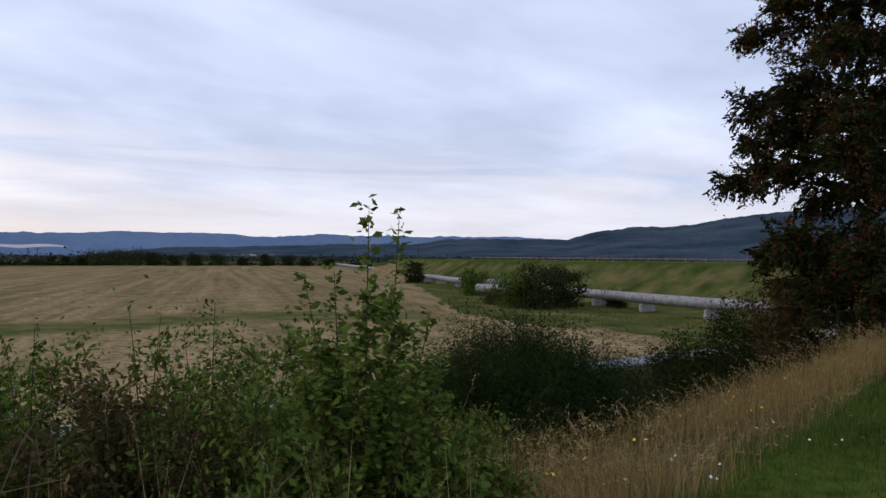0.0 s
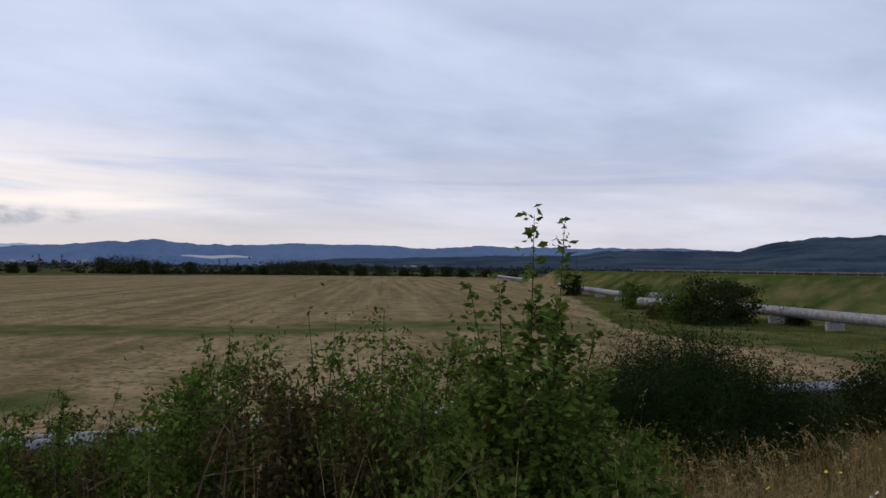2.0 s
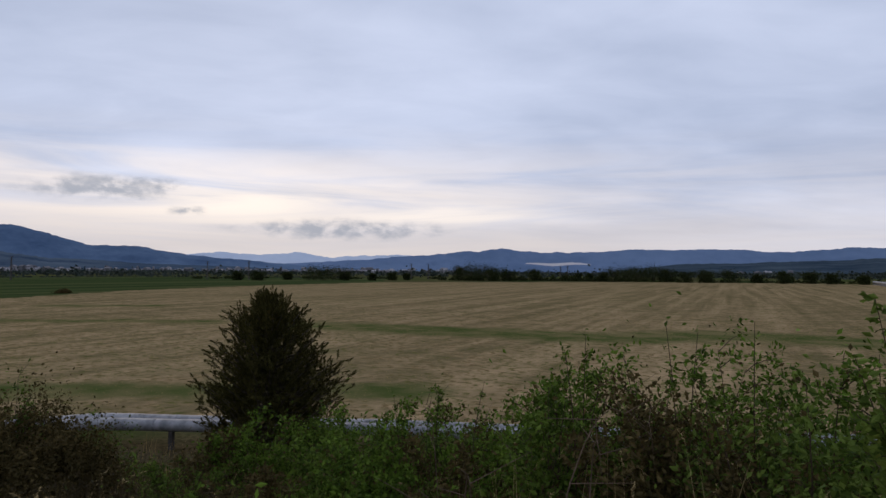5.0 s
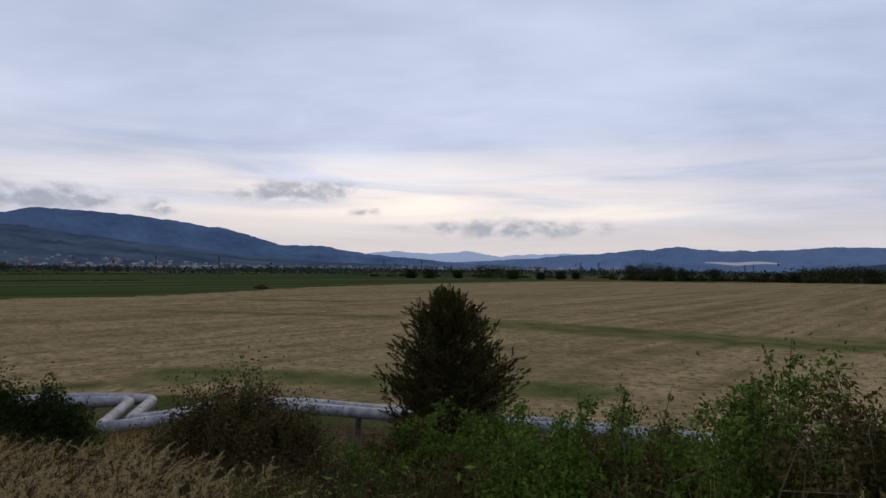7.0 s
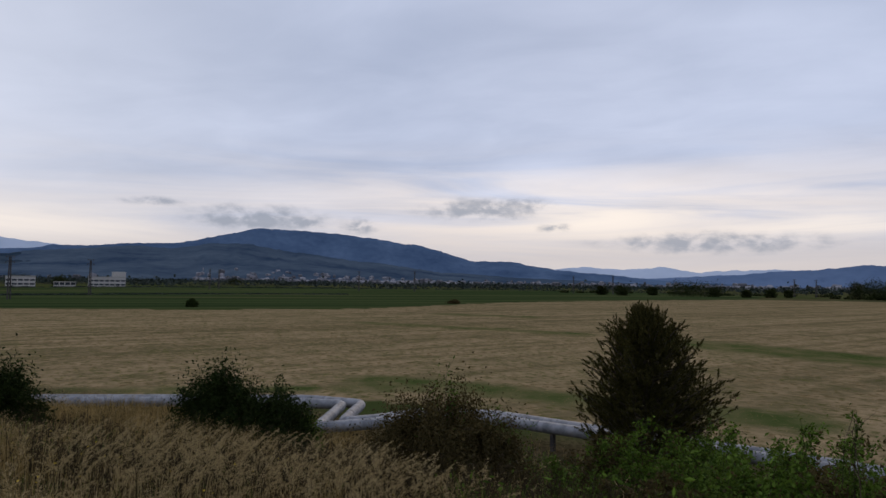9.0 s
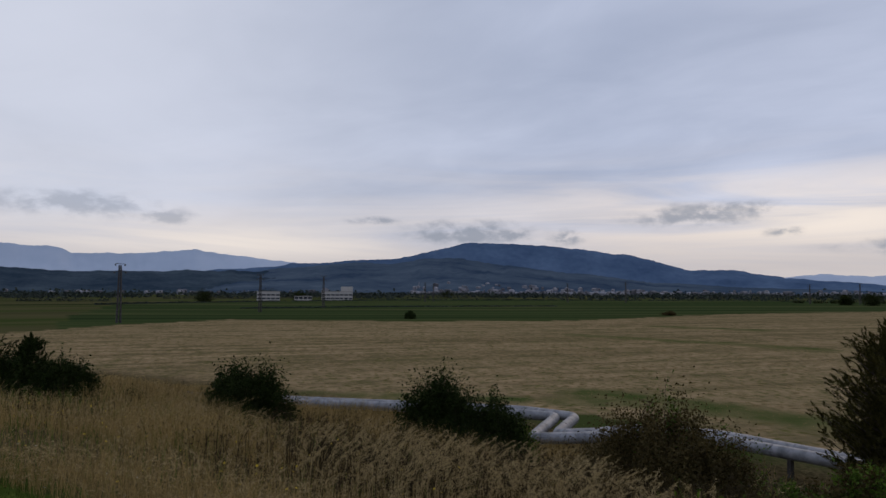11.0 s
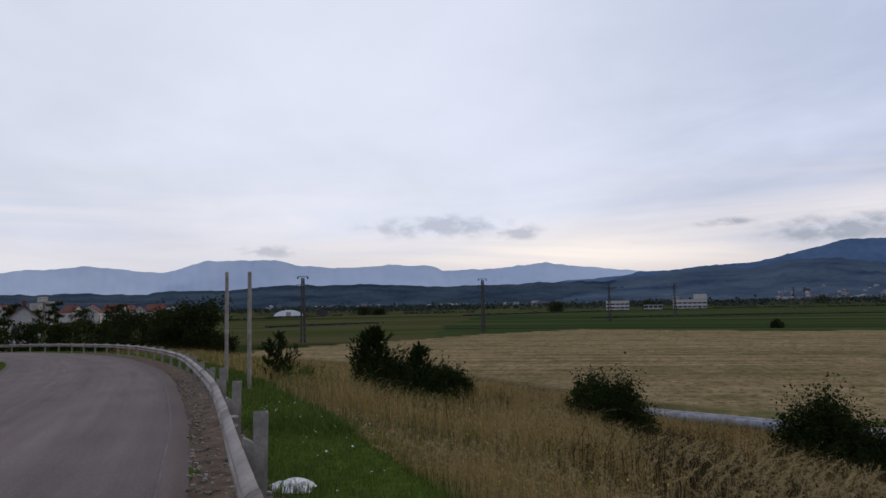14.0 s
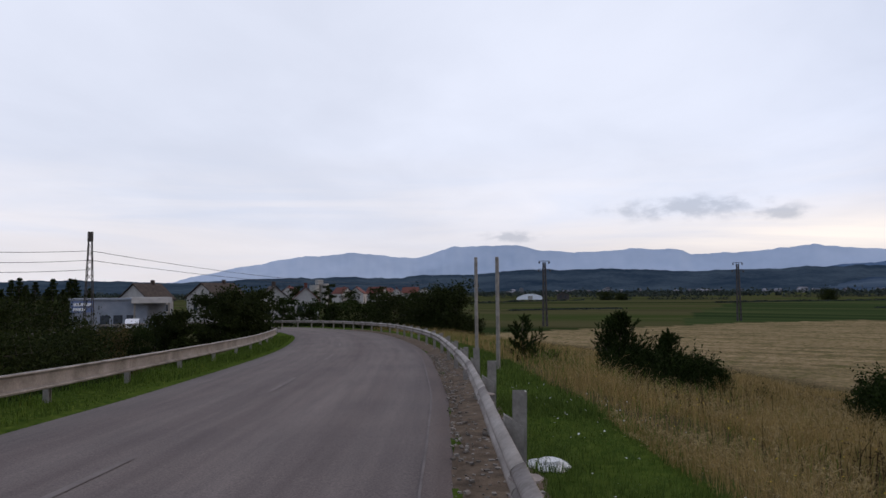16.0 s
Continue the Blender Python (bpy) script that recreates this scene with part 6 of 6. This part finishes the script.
# ---------------------------------------------------------------- stones, stakes
def rock(name, x, y, sx, sy, sz, mat, label, seed, category="stone"):
    bm = bmesh.new()
    bmesh.ops.create_icosphere(bm, subdivisions=3, radius=1)
    noise.seed_set(seed)
    for vv in bm.verts:
        k = 1 + 0.35 * noise.noise(vv.co * 1.8) + 0.3 * noise.noise(vv.co * 4.5)
        vv.co = Vector((vv.co.x * sx * k, vv.co.y * sy * k, max(-0.3, vv.co.z) * sz * k))
    me = bpy.data.meshes.new(name)
    bm.to_mesh(me)
    bm.free()
    me.materials.append(mat)
    ob = new(name, me)
    ob.location, ob.rotation_euler = (x, y, ground_z(x, y) + sz * 0.15), (0, 0, seed)
    return tagged(ob, label, category)


x, y = around16(130.0, 7.0)
rock("stone", x, y, 0.22, 0.1, 0.11, M["stone"], "pale crumpled lump of stone on the verge beside a barrier post", 2)


def debris():
    r = np.random.default_rng(61)
    x, y = strewn(1500, -6, 24, 0.0, 0.8, r)
    z = np.array([road_z(q) for q in road_coords(x, y)[0]]) + 0.04
    parts = []
    for i in range(len(x)):
        q = r.uniform(0.006, 0.028)
        v, f = box(-q, -q * r.uniform(0.5, 1), -q * 0.3, q, q * r.uniform(0.5, 1), q * 0.7)
        a = r.uniform(0, 3.1)
        parts.append(([(x[i] + math.cos(a) * p[0] - math.sin(a) * p[1] + p[2] * 0.4, y[i] + math.sin(a) * p[0] + math.cos(a) * p[1], z[i] + p[2]) for p in v], f))
    v, f = merge(*parts)
    tagged(mesh_ob("loose_gravel", v, f, M["pebble"]), "loose pebbles along the crumbled asphalt edge", "gravel", kind="stuff")


debris()


def stake(az, d, top):
    x, y = around16(az, d)
    z0 = ground_z(x, y) - 0.2
    ob = thing("stake", (x, y, z0), "tall thin grey metal stake standing in the verge", "stake", "stakes on the verge")
    v, f = tube([(0, 0, 0), (0.01, 0.0, top - z0)], [0.055, 0.05], 10)
    mesh_ob("shaft", v, f, M["post"], ob)
    v, f = tube([(0.01, 0, top - z0), (0.01, 0, top - z0 + 0.03)], [0.058, 0.04], 10)
    mesh_ob("cap", v, f, M["post"], ob)


stake(135.85, 20.5, 2.62)
stake(134.05, 18.6, 2.53)


# ---------------------------------------------------------------- power poles and wires
def power_pole(x, y, h, turn=0.0, legs=2, label="dark steel power pole with hooked insulator arms in the field"):
    z0 = ground_z(x, y) - 0.2
    ob = thing("power_pole", (x, y, z0), label, "power pole", "poles of the power line")
    ob.rotation_euler = (0, 0, radians(turn))
    h += 0.2
    for sx in (-1, 1):
        v, f = tube([(sx * 0.34, 0, 0), (sx * 0.17, 0, h * 0.96)], [0.2, 0.14], 8)
        mesh_ob("leg", v, f, M["pole"], ob)
    for i in range(9):
        t0, t1 = i / 9.5, (i + 1) / 9.5
        s = 1 if i % 2 else -1
        v, f = tube([(s * (0.34 - 0.17 * t0), 0, h * t0), (-s * (0.34 - 0.17 * t1), 0, h * t1)], 0.045, 5)
        mesh_ob("brace", v, f, M["pole"], ob)
    for z, w in ((h * 0.98, 0.85), (h * 0.86, 1.0)):
        v, f = tube([(-w, 0, z), (w, 0, z)], 0.06, 6)
        mesh_ob("cross_arm", v, f, M["pole"], ob)
        for sx in (-1, 1):
            v, f = tube([(sx * w, 0, z), (sx * w * 1.05, 0, z - 0.2), (sx * w * 0.97, 0, z - 0.42)], [0.07, 0.13, 0.11], 6)
            mesh_ob("insulator", v, f, M["pole"], ob)
    return ob


LINE = [(130.1, 115.7, 2.62), (115.0, 141.3, 2.18), (104.75, 205, 1.5), (99.6, 255, 1.4)]
for az, d, el in LINE:
    x, y = around16(az, d) if az > 110 else at(az, d)
    power_pole(x, y, EYE + d * math.tan(radians(el)) - FIELD, az + 20)
for az, d, el in [(91.0, 420, 0.85), (90.3, 430, 0.8), (79.0, 420, 0.85), (74.3, 420, 0.95), (60.9, 440, 0.72), (57.7, 440, 0.8), (44.3, 470, 0.62), (42.85, 470, 0.6), (31.7, 600, 0.5), (31.1, 600, 0.5), (2.1, 700, 1.15)]:
    x, y = at(az, d)
    power_pole(x, y, EYE + d * math.tan(radians(el)) - FIELD, az)


def lattice_mast(x, y, h, label, wide=1.0):
    z0 = ground_z(x, y) - 0.3
    ob = thing("lattice_mast", (x, y, z0), label, "pylon")
    c = [(1, 1), (-1, 1), (-1, -1), (1, -1)]
    for a, b in c:
        v, f = tube([(a * wide * 0.6, b * wide * 0.6, 0), (a * wide * 0.22, b * wide * 0.22, h)], 0.06, 6)
        mesh_ob("leg", v, f, M["pole"], ob)
    n = 12
    for i in range(n):
        t0, t1 = i / n, (i + 1) / n
        w0, w1 = wide * (0.6 - 0.38 * t0), wide * (0.6 - 0.38 * t1)
        for k in range(4):
            a, b = c[k], c[(k + 1) % 4]
            v, f = tube([(a[0] * w0, a[1] * w0, h * t0), (b[0] * w1, b[1] * w1, h * t1)], 0.03, 4)
            mesh_ob("brace", v, f, M["pole"], ob)
    v, f = merge(box(-0.3, -0.3, h, 0.3, 0.3, h + 1.4))
    mesh_ob("head", v, f, M["pole"], ob)
    return ob


mx, my = around16(166.4, 105)
lattice_mast(mx, my, EYE + 105 * math.tan(radians(3.95)) - ground_z(mx, my) + 0.3, "dark steel lattice mast carrying wires beyond the hall")


def wire(p, q, sag, label="thin sagging overhead wire from the lattice mast"):
    p, q = Vector(p), Vector(q)
    ob = thing("overhead_wire", p, label, "wire", "overhead wires")
    path = [(p.lerp(q, t) - p) - Vector((0, 0, sag * 4 * t * (1 - t))) for t in np.linspace(0, 1, 15)]
    v, f = tube(path, 0.035, 5)
    mesh_ob("strand", v, f, M["wire"], ob)


for z_m, az2, z2 in [(7.6, 140.5, 5.2), (6.3, 139.0, 4.6)]:
    p = (mx, my, z_m)
    wire(p, (*around16(az2, 230), z2), 2.2)
    wire(p, (*around16(182, 95), z_m - 0.3), 0.6)
wire((mx, my, 5.0), (*around16(182, 95), 4.9), 0.6)


# ---------------------------------------------------------------- buildings
def house(x, y, w, d, eave, ridge, turn, roof, label, base=None, wins=((-0.28, 0.5), (0.28, 0.5)), chimney=True, wall="wall"):
    """A gabled house with roof slabs, windows and a chimney; w along its ridge."""
    z0 = ground_z(x, y) if base is None else base
    ob = thing("house", (x, y, z0 - 0.2), label, "house")
    ob.rotation_euler = (0, 0, radians(turn))
    a, b = w / 2, d / 2
    v = [(-a, -b, 0), (a, -b, 0), (a, b, 0), (-a, b, 0), (-a, -b, eave), (a, -b, eave), (a, b, eave), (-a, b, eave), (-a, 0, ridge), (a, 0, ridge)]
    f = [(0, 1, 5, 4), (2, 3, 7, 6), (1, 2, 6, 9, 5), (3, 0, 4, 8, 7), (3, 2, 1, 0)]
    mesh_ob("wall", v, f, M[wall], ob)
    for s in (-1, 1):
        k = (ridge - eave) / b
        o = 0.45
        e0, r0 = (s * (b + o), eave - k * o + 0.03), (0, ridge + 0.03)
        rv = [(-a - o, e0[0], e0[1]), (a + o, e0[0], e0[1]), (a + o, 0, r0[1]), (-a - o, 0, r0[1])]
        rv += [(p[0], p[1], p[2] + 0.18) for p in rv]
        mesh_ob("roof", rv, [(3, 2, 1, 0), (4, 5, 6, 7), (0, 1, 5, 4), (1, 2, 6, 5), (2, 3, 7, 6), (3, 0, 4, 7)], M[roof], ob)
    if chimney:
        v, f = box(a * 0.35, -0.3, ridge - 0.6, a * 0.35 + 0.6, 0.3, ridge + 0.9)
        mesh_ob("chimney", v, f, M[roof], ob)
    for fx, fz in wins:
        for s in (-1, 1):
            v, f = box(fx * w - 0.55, s * b - 0.06, fz * eave, fx * w + 0.55, s * b + 0.06, fz * eave + 1.3)
            mesh_ob("window", v, f, M["glass_dark"], ob)
    for s in (-1, 1):
        for yy in (-b * 0.4, b * 0.4):
            v, f = box(s * a - 0.06, yy - 0.5, eave * 0.5, s * a + 0.06, yy + 0.5, eave * 0.5 + 1.3)
            mesh_ob("window", v, f, M["glass_dark"], ob)
    return ob


HOUSES = [(152.9, 120, 7.5, 6, 4.6, 7.2, 70, "roof_brown", "pale rendered house with a brown gabled roof"), (150.2, 135, 5.5, 5, 4.8, 7.2, 60, "roof_red", "small house with a red tiled roof"), (162.4, 150, 8.0, 6.6, 5.2, 8.1, 215, "roof_brown", "white house with a grey-brown roof behind the hall"), (157.2, 150, 9, 8, 5.4, 8.2, 205, "roof_brown", "pale house with a low brown roof"),
          (145.9, 362, 10, 8, 5.5, 8.6, 45, "roof_red", "village house with a red tiled roof"), (144.3, 396, 10, 8, 5.6, 9, 120, "roof_red", "village house with a red tiled roof"), (142.6, 379, 9, 7, 5.2, 8, 50, "roof_red", "village house with a red tiled roof"), (141.4, 431, 10, 8, 5.6, 9, 130, "roof_red", "village house with a red tiled roof"), (140.2, 413, 9, 8, 6.5, 8.2, 45, "roof_brown", "white village house with a flat brown roof"), (147.2, 413, 9, 8, 5.6, 9, 100, "roof_red", "village house with a red tiled roof"), (143.4, 482, 10, 9, 6, 9, 20, "roof_red", "village house with a red tiled roof"), (151.4, 327, 9, 8, 5.6, 8.8, 40, "roof_red", "village house with a red tiled roof")]
for k, (az, d, w, dp, e, r, turn, roof, lab) in enumerate(HOUSES):
    x, y = around16(az, d)
    house(x, y, w, dp, e, r, turn, roof, lab)


def silo(x, y, h, label):
    z0 = ground_z(x, y)
    ob = thing("silo", (x, y, z0), label, "silo")
    for i, (dx, hh) in enumerate(((-2.2, h), (2.2, h - 0.6))):
        v, f = tube([(dx, 0, 0), (dx, 0, hh)], 2.0, 16)
        mesh_ob("cell", v, f, M["concrete"], ob)
    v, f = box(-1.2, -1.2, h - 0.4, 1.2, 1.2, h + 1.6)
    mesh_ob("head_house", v, f, M["concrete"], ob)


x, y = around16(149.1, 280)
silo(x, y, 9.6, "pale concrete twin silo behind the village")


def hall():
    """Low industrial hall with a blue fascia, a white canopy and parked vehicles in front."""
    x, y = around16(164.3, 112)
    z0 = ground_z(x, y)
    ob = thing("industrial_hall", (x, y, z0), "low white industrial hall with a blue lettered fascia", "hall")
    ob.rotation_euler = (0, 0, radians(166))
    v, f = box(-6.4, -4, 0, 3.6, 6, 4.6)
    mesh_ob("wall", v, f, M["hall"], ob)
    v, f = box(-6.6, -4.2, 4.6, 3.8, 6.2, 4.85)
    mesh_ob("roof", v, f, M["hall"], ob, "grey sheet roof edge")
    v, f = box(-6.3, -4.1, 2.9, -3.4, -4.02, 4.5)
    mesh_ob("fascia", v, f, M["blue"], ob)
    for z0b, x1 in ((3.8, -3.7), (3.1, -4.4)):
        v, f = box(-6.0, -4.16, z0b, x1, -4.11, z0b + 0.42)
        mesh_ob("sign_bar", v, f, M["sheet"], ob)
    for xx in (-2.6, -0.9, 0.8):
        v, f = box(xx, -4.08, 0.2, xx + 1.2, -4.02, 2.4)
        mesh_ob("door", v, f, M["glass_dark"], ob)
    v, f = box(1.4, -5.5, 4.1, 6.8, 2.0, 4.95)
    mesh_ob("canopy", v, f, M["wall"], ob, "pale flat canopy")
    for xx in (1.8, 6.4):
        v, f = box(xx - 0.12, -5.2, 0, xx + 0.12, -4.96, 4.1)
        mesh_ob("column", v, f, M["post"], ob)
    v, f = box(3.6, 1.6, 0, 6.6, 2.0, 4.1)
    mesh_ob("back_wall", v, f, M["hall"], ob)


hall()


def depot(az, d, w, h, label, tower=0.0):
    x, y = at(az, d)
    ob = thing("depot_building", (x, y, FIELD), label, "building")
    ob.rotation_euler = (0, 0, radians(az))
    v, f = box(-w / 2, -4, 0, w / 2, 4, h)
    mesh_ob("wall", v, f, M["wall"], ob)
    v, f = box(-w / 2 - 0.3, -4.3, h, w / 2 + 0.3, 4.3, h + 0.4)
    mesh_ob("roof", v, f, M["concrete"], ob)
    if tower:
        v, f = box(w * 0.12, -3.9, h + 0.4, w * 0.5, 3.9, tower)
        mesh_ob("tower", v, f, M["wall"], ob)
    for i in range(int(w / 3)):
        for zz in (0.9, h * 0.55):
            xx = -w / 2 + 1.5 + i * 3
            v, f = box(xx - 1.25, -4.08, zz, xx + 1.25, -3.98, zz + 1.1)
            mesh_ob("window", v, f, M["glass_dark"], ob)


depot(104.0, 470, 15, 5.9, "white two-storey depot building beyond the green crop")
depot(98.4, 475, 21, 6.0, "white depot building with a higher end block beyond the green crop", 9.6)
depot(101.2, 480, 12, 2.6, "low white shed beyond the green crop")


def tunnel_shed():
    x, y = around16(131.3, 470)
    ob = thing("tunnel_shed", (x, y, FIELD), "white arched tunnel shed far across the fields", "shed")
    ob.rotation_euler = (0, 0, radians(131))
    n = 12
    v = []
    for yy in (-6, 6):
        for i in range(n + 1):
            a = math.pi * i / n
            v.append((-math.cos(a) * 9.5, yy, math.sin(a) * 3.9))
    f = [(i, i + 1, n + 2 + i, n + 1 + i) for i in range(n)] + [tuple(range(n + 1))[::-1], tuple(range(n + 1, 2 * n + 2))]
    mesh_ob("cover", v, f, M["sheet"], ob)
    v, f = box(-1.6, -6.1, 0, 1.6, -6.0, 2.6)
    mesh_ob("door", v, f, M["concrete"], ob)


tunnel_shed()
x, y = around16(128.6, 465)
house(x, y, 14, 8, 3.2, 5.2, 40, "roof_brown", "long dark-roofed barn beside the tunnel shed", FIELD, chimney=False, wall="pole")


def car(x, y, turn, label):
    z0 = ground_z(x, y)
    ob = thing("parked_car", (x, y, z0), label, "car")
    ob.rotation_euler = (0, 0, radians(turn))
    bm = bmesh.new()
    prof = [(-2.1, 0.3), (2.1, 0.3), (2.1, 0.7), (1.2, 0.85), (0.6, 1.4), (-1.2, 1.45), (-2.0, 0.9)]
    a = [bm.verts.new((px, -0.85, pz)) for px, pz in prof]
    b = [bm.verts.new((px, 0.85, pz)) for px, pz in prof]
    bm.faces.new(a[::-1])
    bm.faces.new(b)
    for i in range(len(prof)):
        j = (i + 1) % len(prof)
        bm.faces.new((a[i], a[j], b[j], b[i]))
    bmesh.ops.recalc_face_normals(bm, faces=bm.faces)
    bmesh.ops.bevel(bm, geom=bm.edges[:], offset=0.06, segments=2, affect="EDGES")
    me = bpy.data.meshes.new("body")
    bm.to_mesh(me)
    bm.free()
    me.materials.append(M["car"])
    o = new("body", me)
    o.parent = ob
    v, f = merge(box(-1.0, -0.87, 0.9, 0.55, 0.87, 1.32))
    mesh_ob("window", v, f, M["glass_dark"], ob)
    for px in (-1.3, 1.3):
        for py in (-0.85, 0.85):
            v, f = tube([(px, py - 0.1, 0.32), (px, py + 0.1, 0.32)], 0.32, 14)
            mesh_ob("wheel", v, f, M["pole"], ob)


for az, d, turn in [(-2.6, 200, 20), (-1.6, 230, 100), (-4.0, 215, 40)]:
    x, y = at(az, d)
    car(x, y, turn, "white car parked beyond the pipes")
x, y = around16(163.4, 101)
car(x, y, 70, "white car parked before the hall")


def road_sign():
    x, y = around16(154.6, 66)
    z0 = ground_z(x, y)
    ob = thing("road_sign", (x, y, z0), "triangular warning sign seen from its grey back", "sign")
    ob.rotation_euler = (0, 0, radians(154))
    v, f = tube([(0, 0, 0), (0, 0, 1.3)], 0.04, 8)
    mesh_ob("pole", v, f, M["post"], ob)
    v = [(-0.5, -0.06, 0.9), (0.5, -0.06, 0.9), (0, -0.06, 1.78), (-0.5, -0.04, 0.9), (0.5, -0.04, 0.9), (0, -0.04, 1.78)]
    mesh_ob("panel", v, [(0, 1, 2), (5, 4, 3), (0, 3, 4, 1), (1, 4, 5, 2), (2, 5, 3, 0)], M["steel"], ob)


road_sign()


# ---------------------------------------------------------------- far town
def far_town():
    r = np.random.default_rng(55)
    parts = []
    for a0, a1, n, d0, d1 in [(40, 57, 150, 1450, 1750), (57, 66, 60, 1500, 1800), (66, 92, 170, 1400, 1720), (14, 19, 9, 1500, 1700), (97, 135, 60, 1300, 1700)]:
        for _ in range(n):
            az, d = r.uniform(a0, a1), r.uniform(d0, d1)
            q = polar(az, d)
            w, dp, h = r.uniform(6, 14), r.uniform(6, 10), r.choice([4, 5, 6, 8, 11], p=[0.32, 0.32, 0.2, 0.1, 0.06])
            c, s = math.cos(r.uniform(0, 3)), math.sin(r.uniform(0, 3))
            v, f = box(-w / 2, -dp / 2, 0, w / 2, dp / 2, h)
            v = v + [(-w / 2, 0, h + 2.4), (w / 2, 0, h + 2.4)]
            f = f + [(4, 5, 9, 8), (6, 7, 8, 9), (5, 6, 9), (7, 4, 8)]
            parts.append(([(q.x + c * p[0] - s * p[1], q.y + s * p[0] + c * p[1], FIELD + p[2]) for p in v], f))
    for _ in range(170):
        az, d = r.uniform(72, 92), 1590 + 330 * r.random() ** 2
        top = 2700 * math.tan(radians(np.interp(az, [k[0] for k in FOOT], [k[1] for k in FOOT]))) + EYE
        t = max(0.0, (d / 2700 - 0.58) / 0.42)
        z = -8 + (top + 8) * t ** 1.25
        q, w, h = polar(az, d), r.uniform(5, 11), r.choice([4, 5, 6])
        v, f = box(-w / 2, -5, -6, w / 2, 5, h)
        v = v + [(-w / 2, 0, h + 2.6), (w / 2, 0, h + 2.6)]
        f = f + [(4, 5, 9, 8), (6, 7, 8, 9), (5, 6, 9), (7, 4, 8)]
        c, s = math.cos(r.uniform(0, 3)), math.sin(r.uniform(0, 3))
        parts.append(([(q.x + c * p[0] - s * p[1], q.y + s * p[0] + c * p[1], max(z, FIELD) + p[2]) for p in v], f))
    v, f = merge(*parts)
    tagged(mesh_ob("distant_town", v, f, M["town"]), "pale houses of a distant town below the mountain", "town", kind="stuff")
    # woods between the houses
    pts = []
    for _ in range(620):
        az, d = r.uniform(-20, 175), r.uniform(620, 1750)
        q = polar(az, d)
        wide, tall = r.uniform(6, 48), r.uniform(1.0, 3.2)
        for _ in range(int(16 + wide * 2)):
            pts.append((q.x + r.normal() * wide, q.y + r.normal() * wide, FIELD + abs(r.normal()) * tall + 0.6))
    v, f = leaves(np.array(pts), 2.8, r, 0.9, 0.2, 0.0)
    tagged(mesh_ob("distant_trees", v, f, M["hazed_leaf"]), "dark scattered trees across the far plain, haze in their colour", "trees", kind="stuff")


far_town()
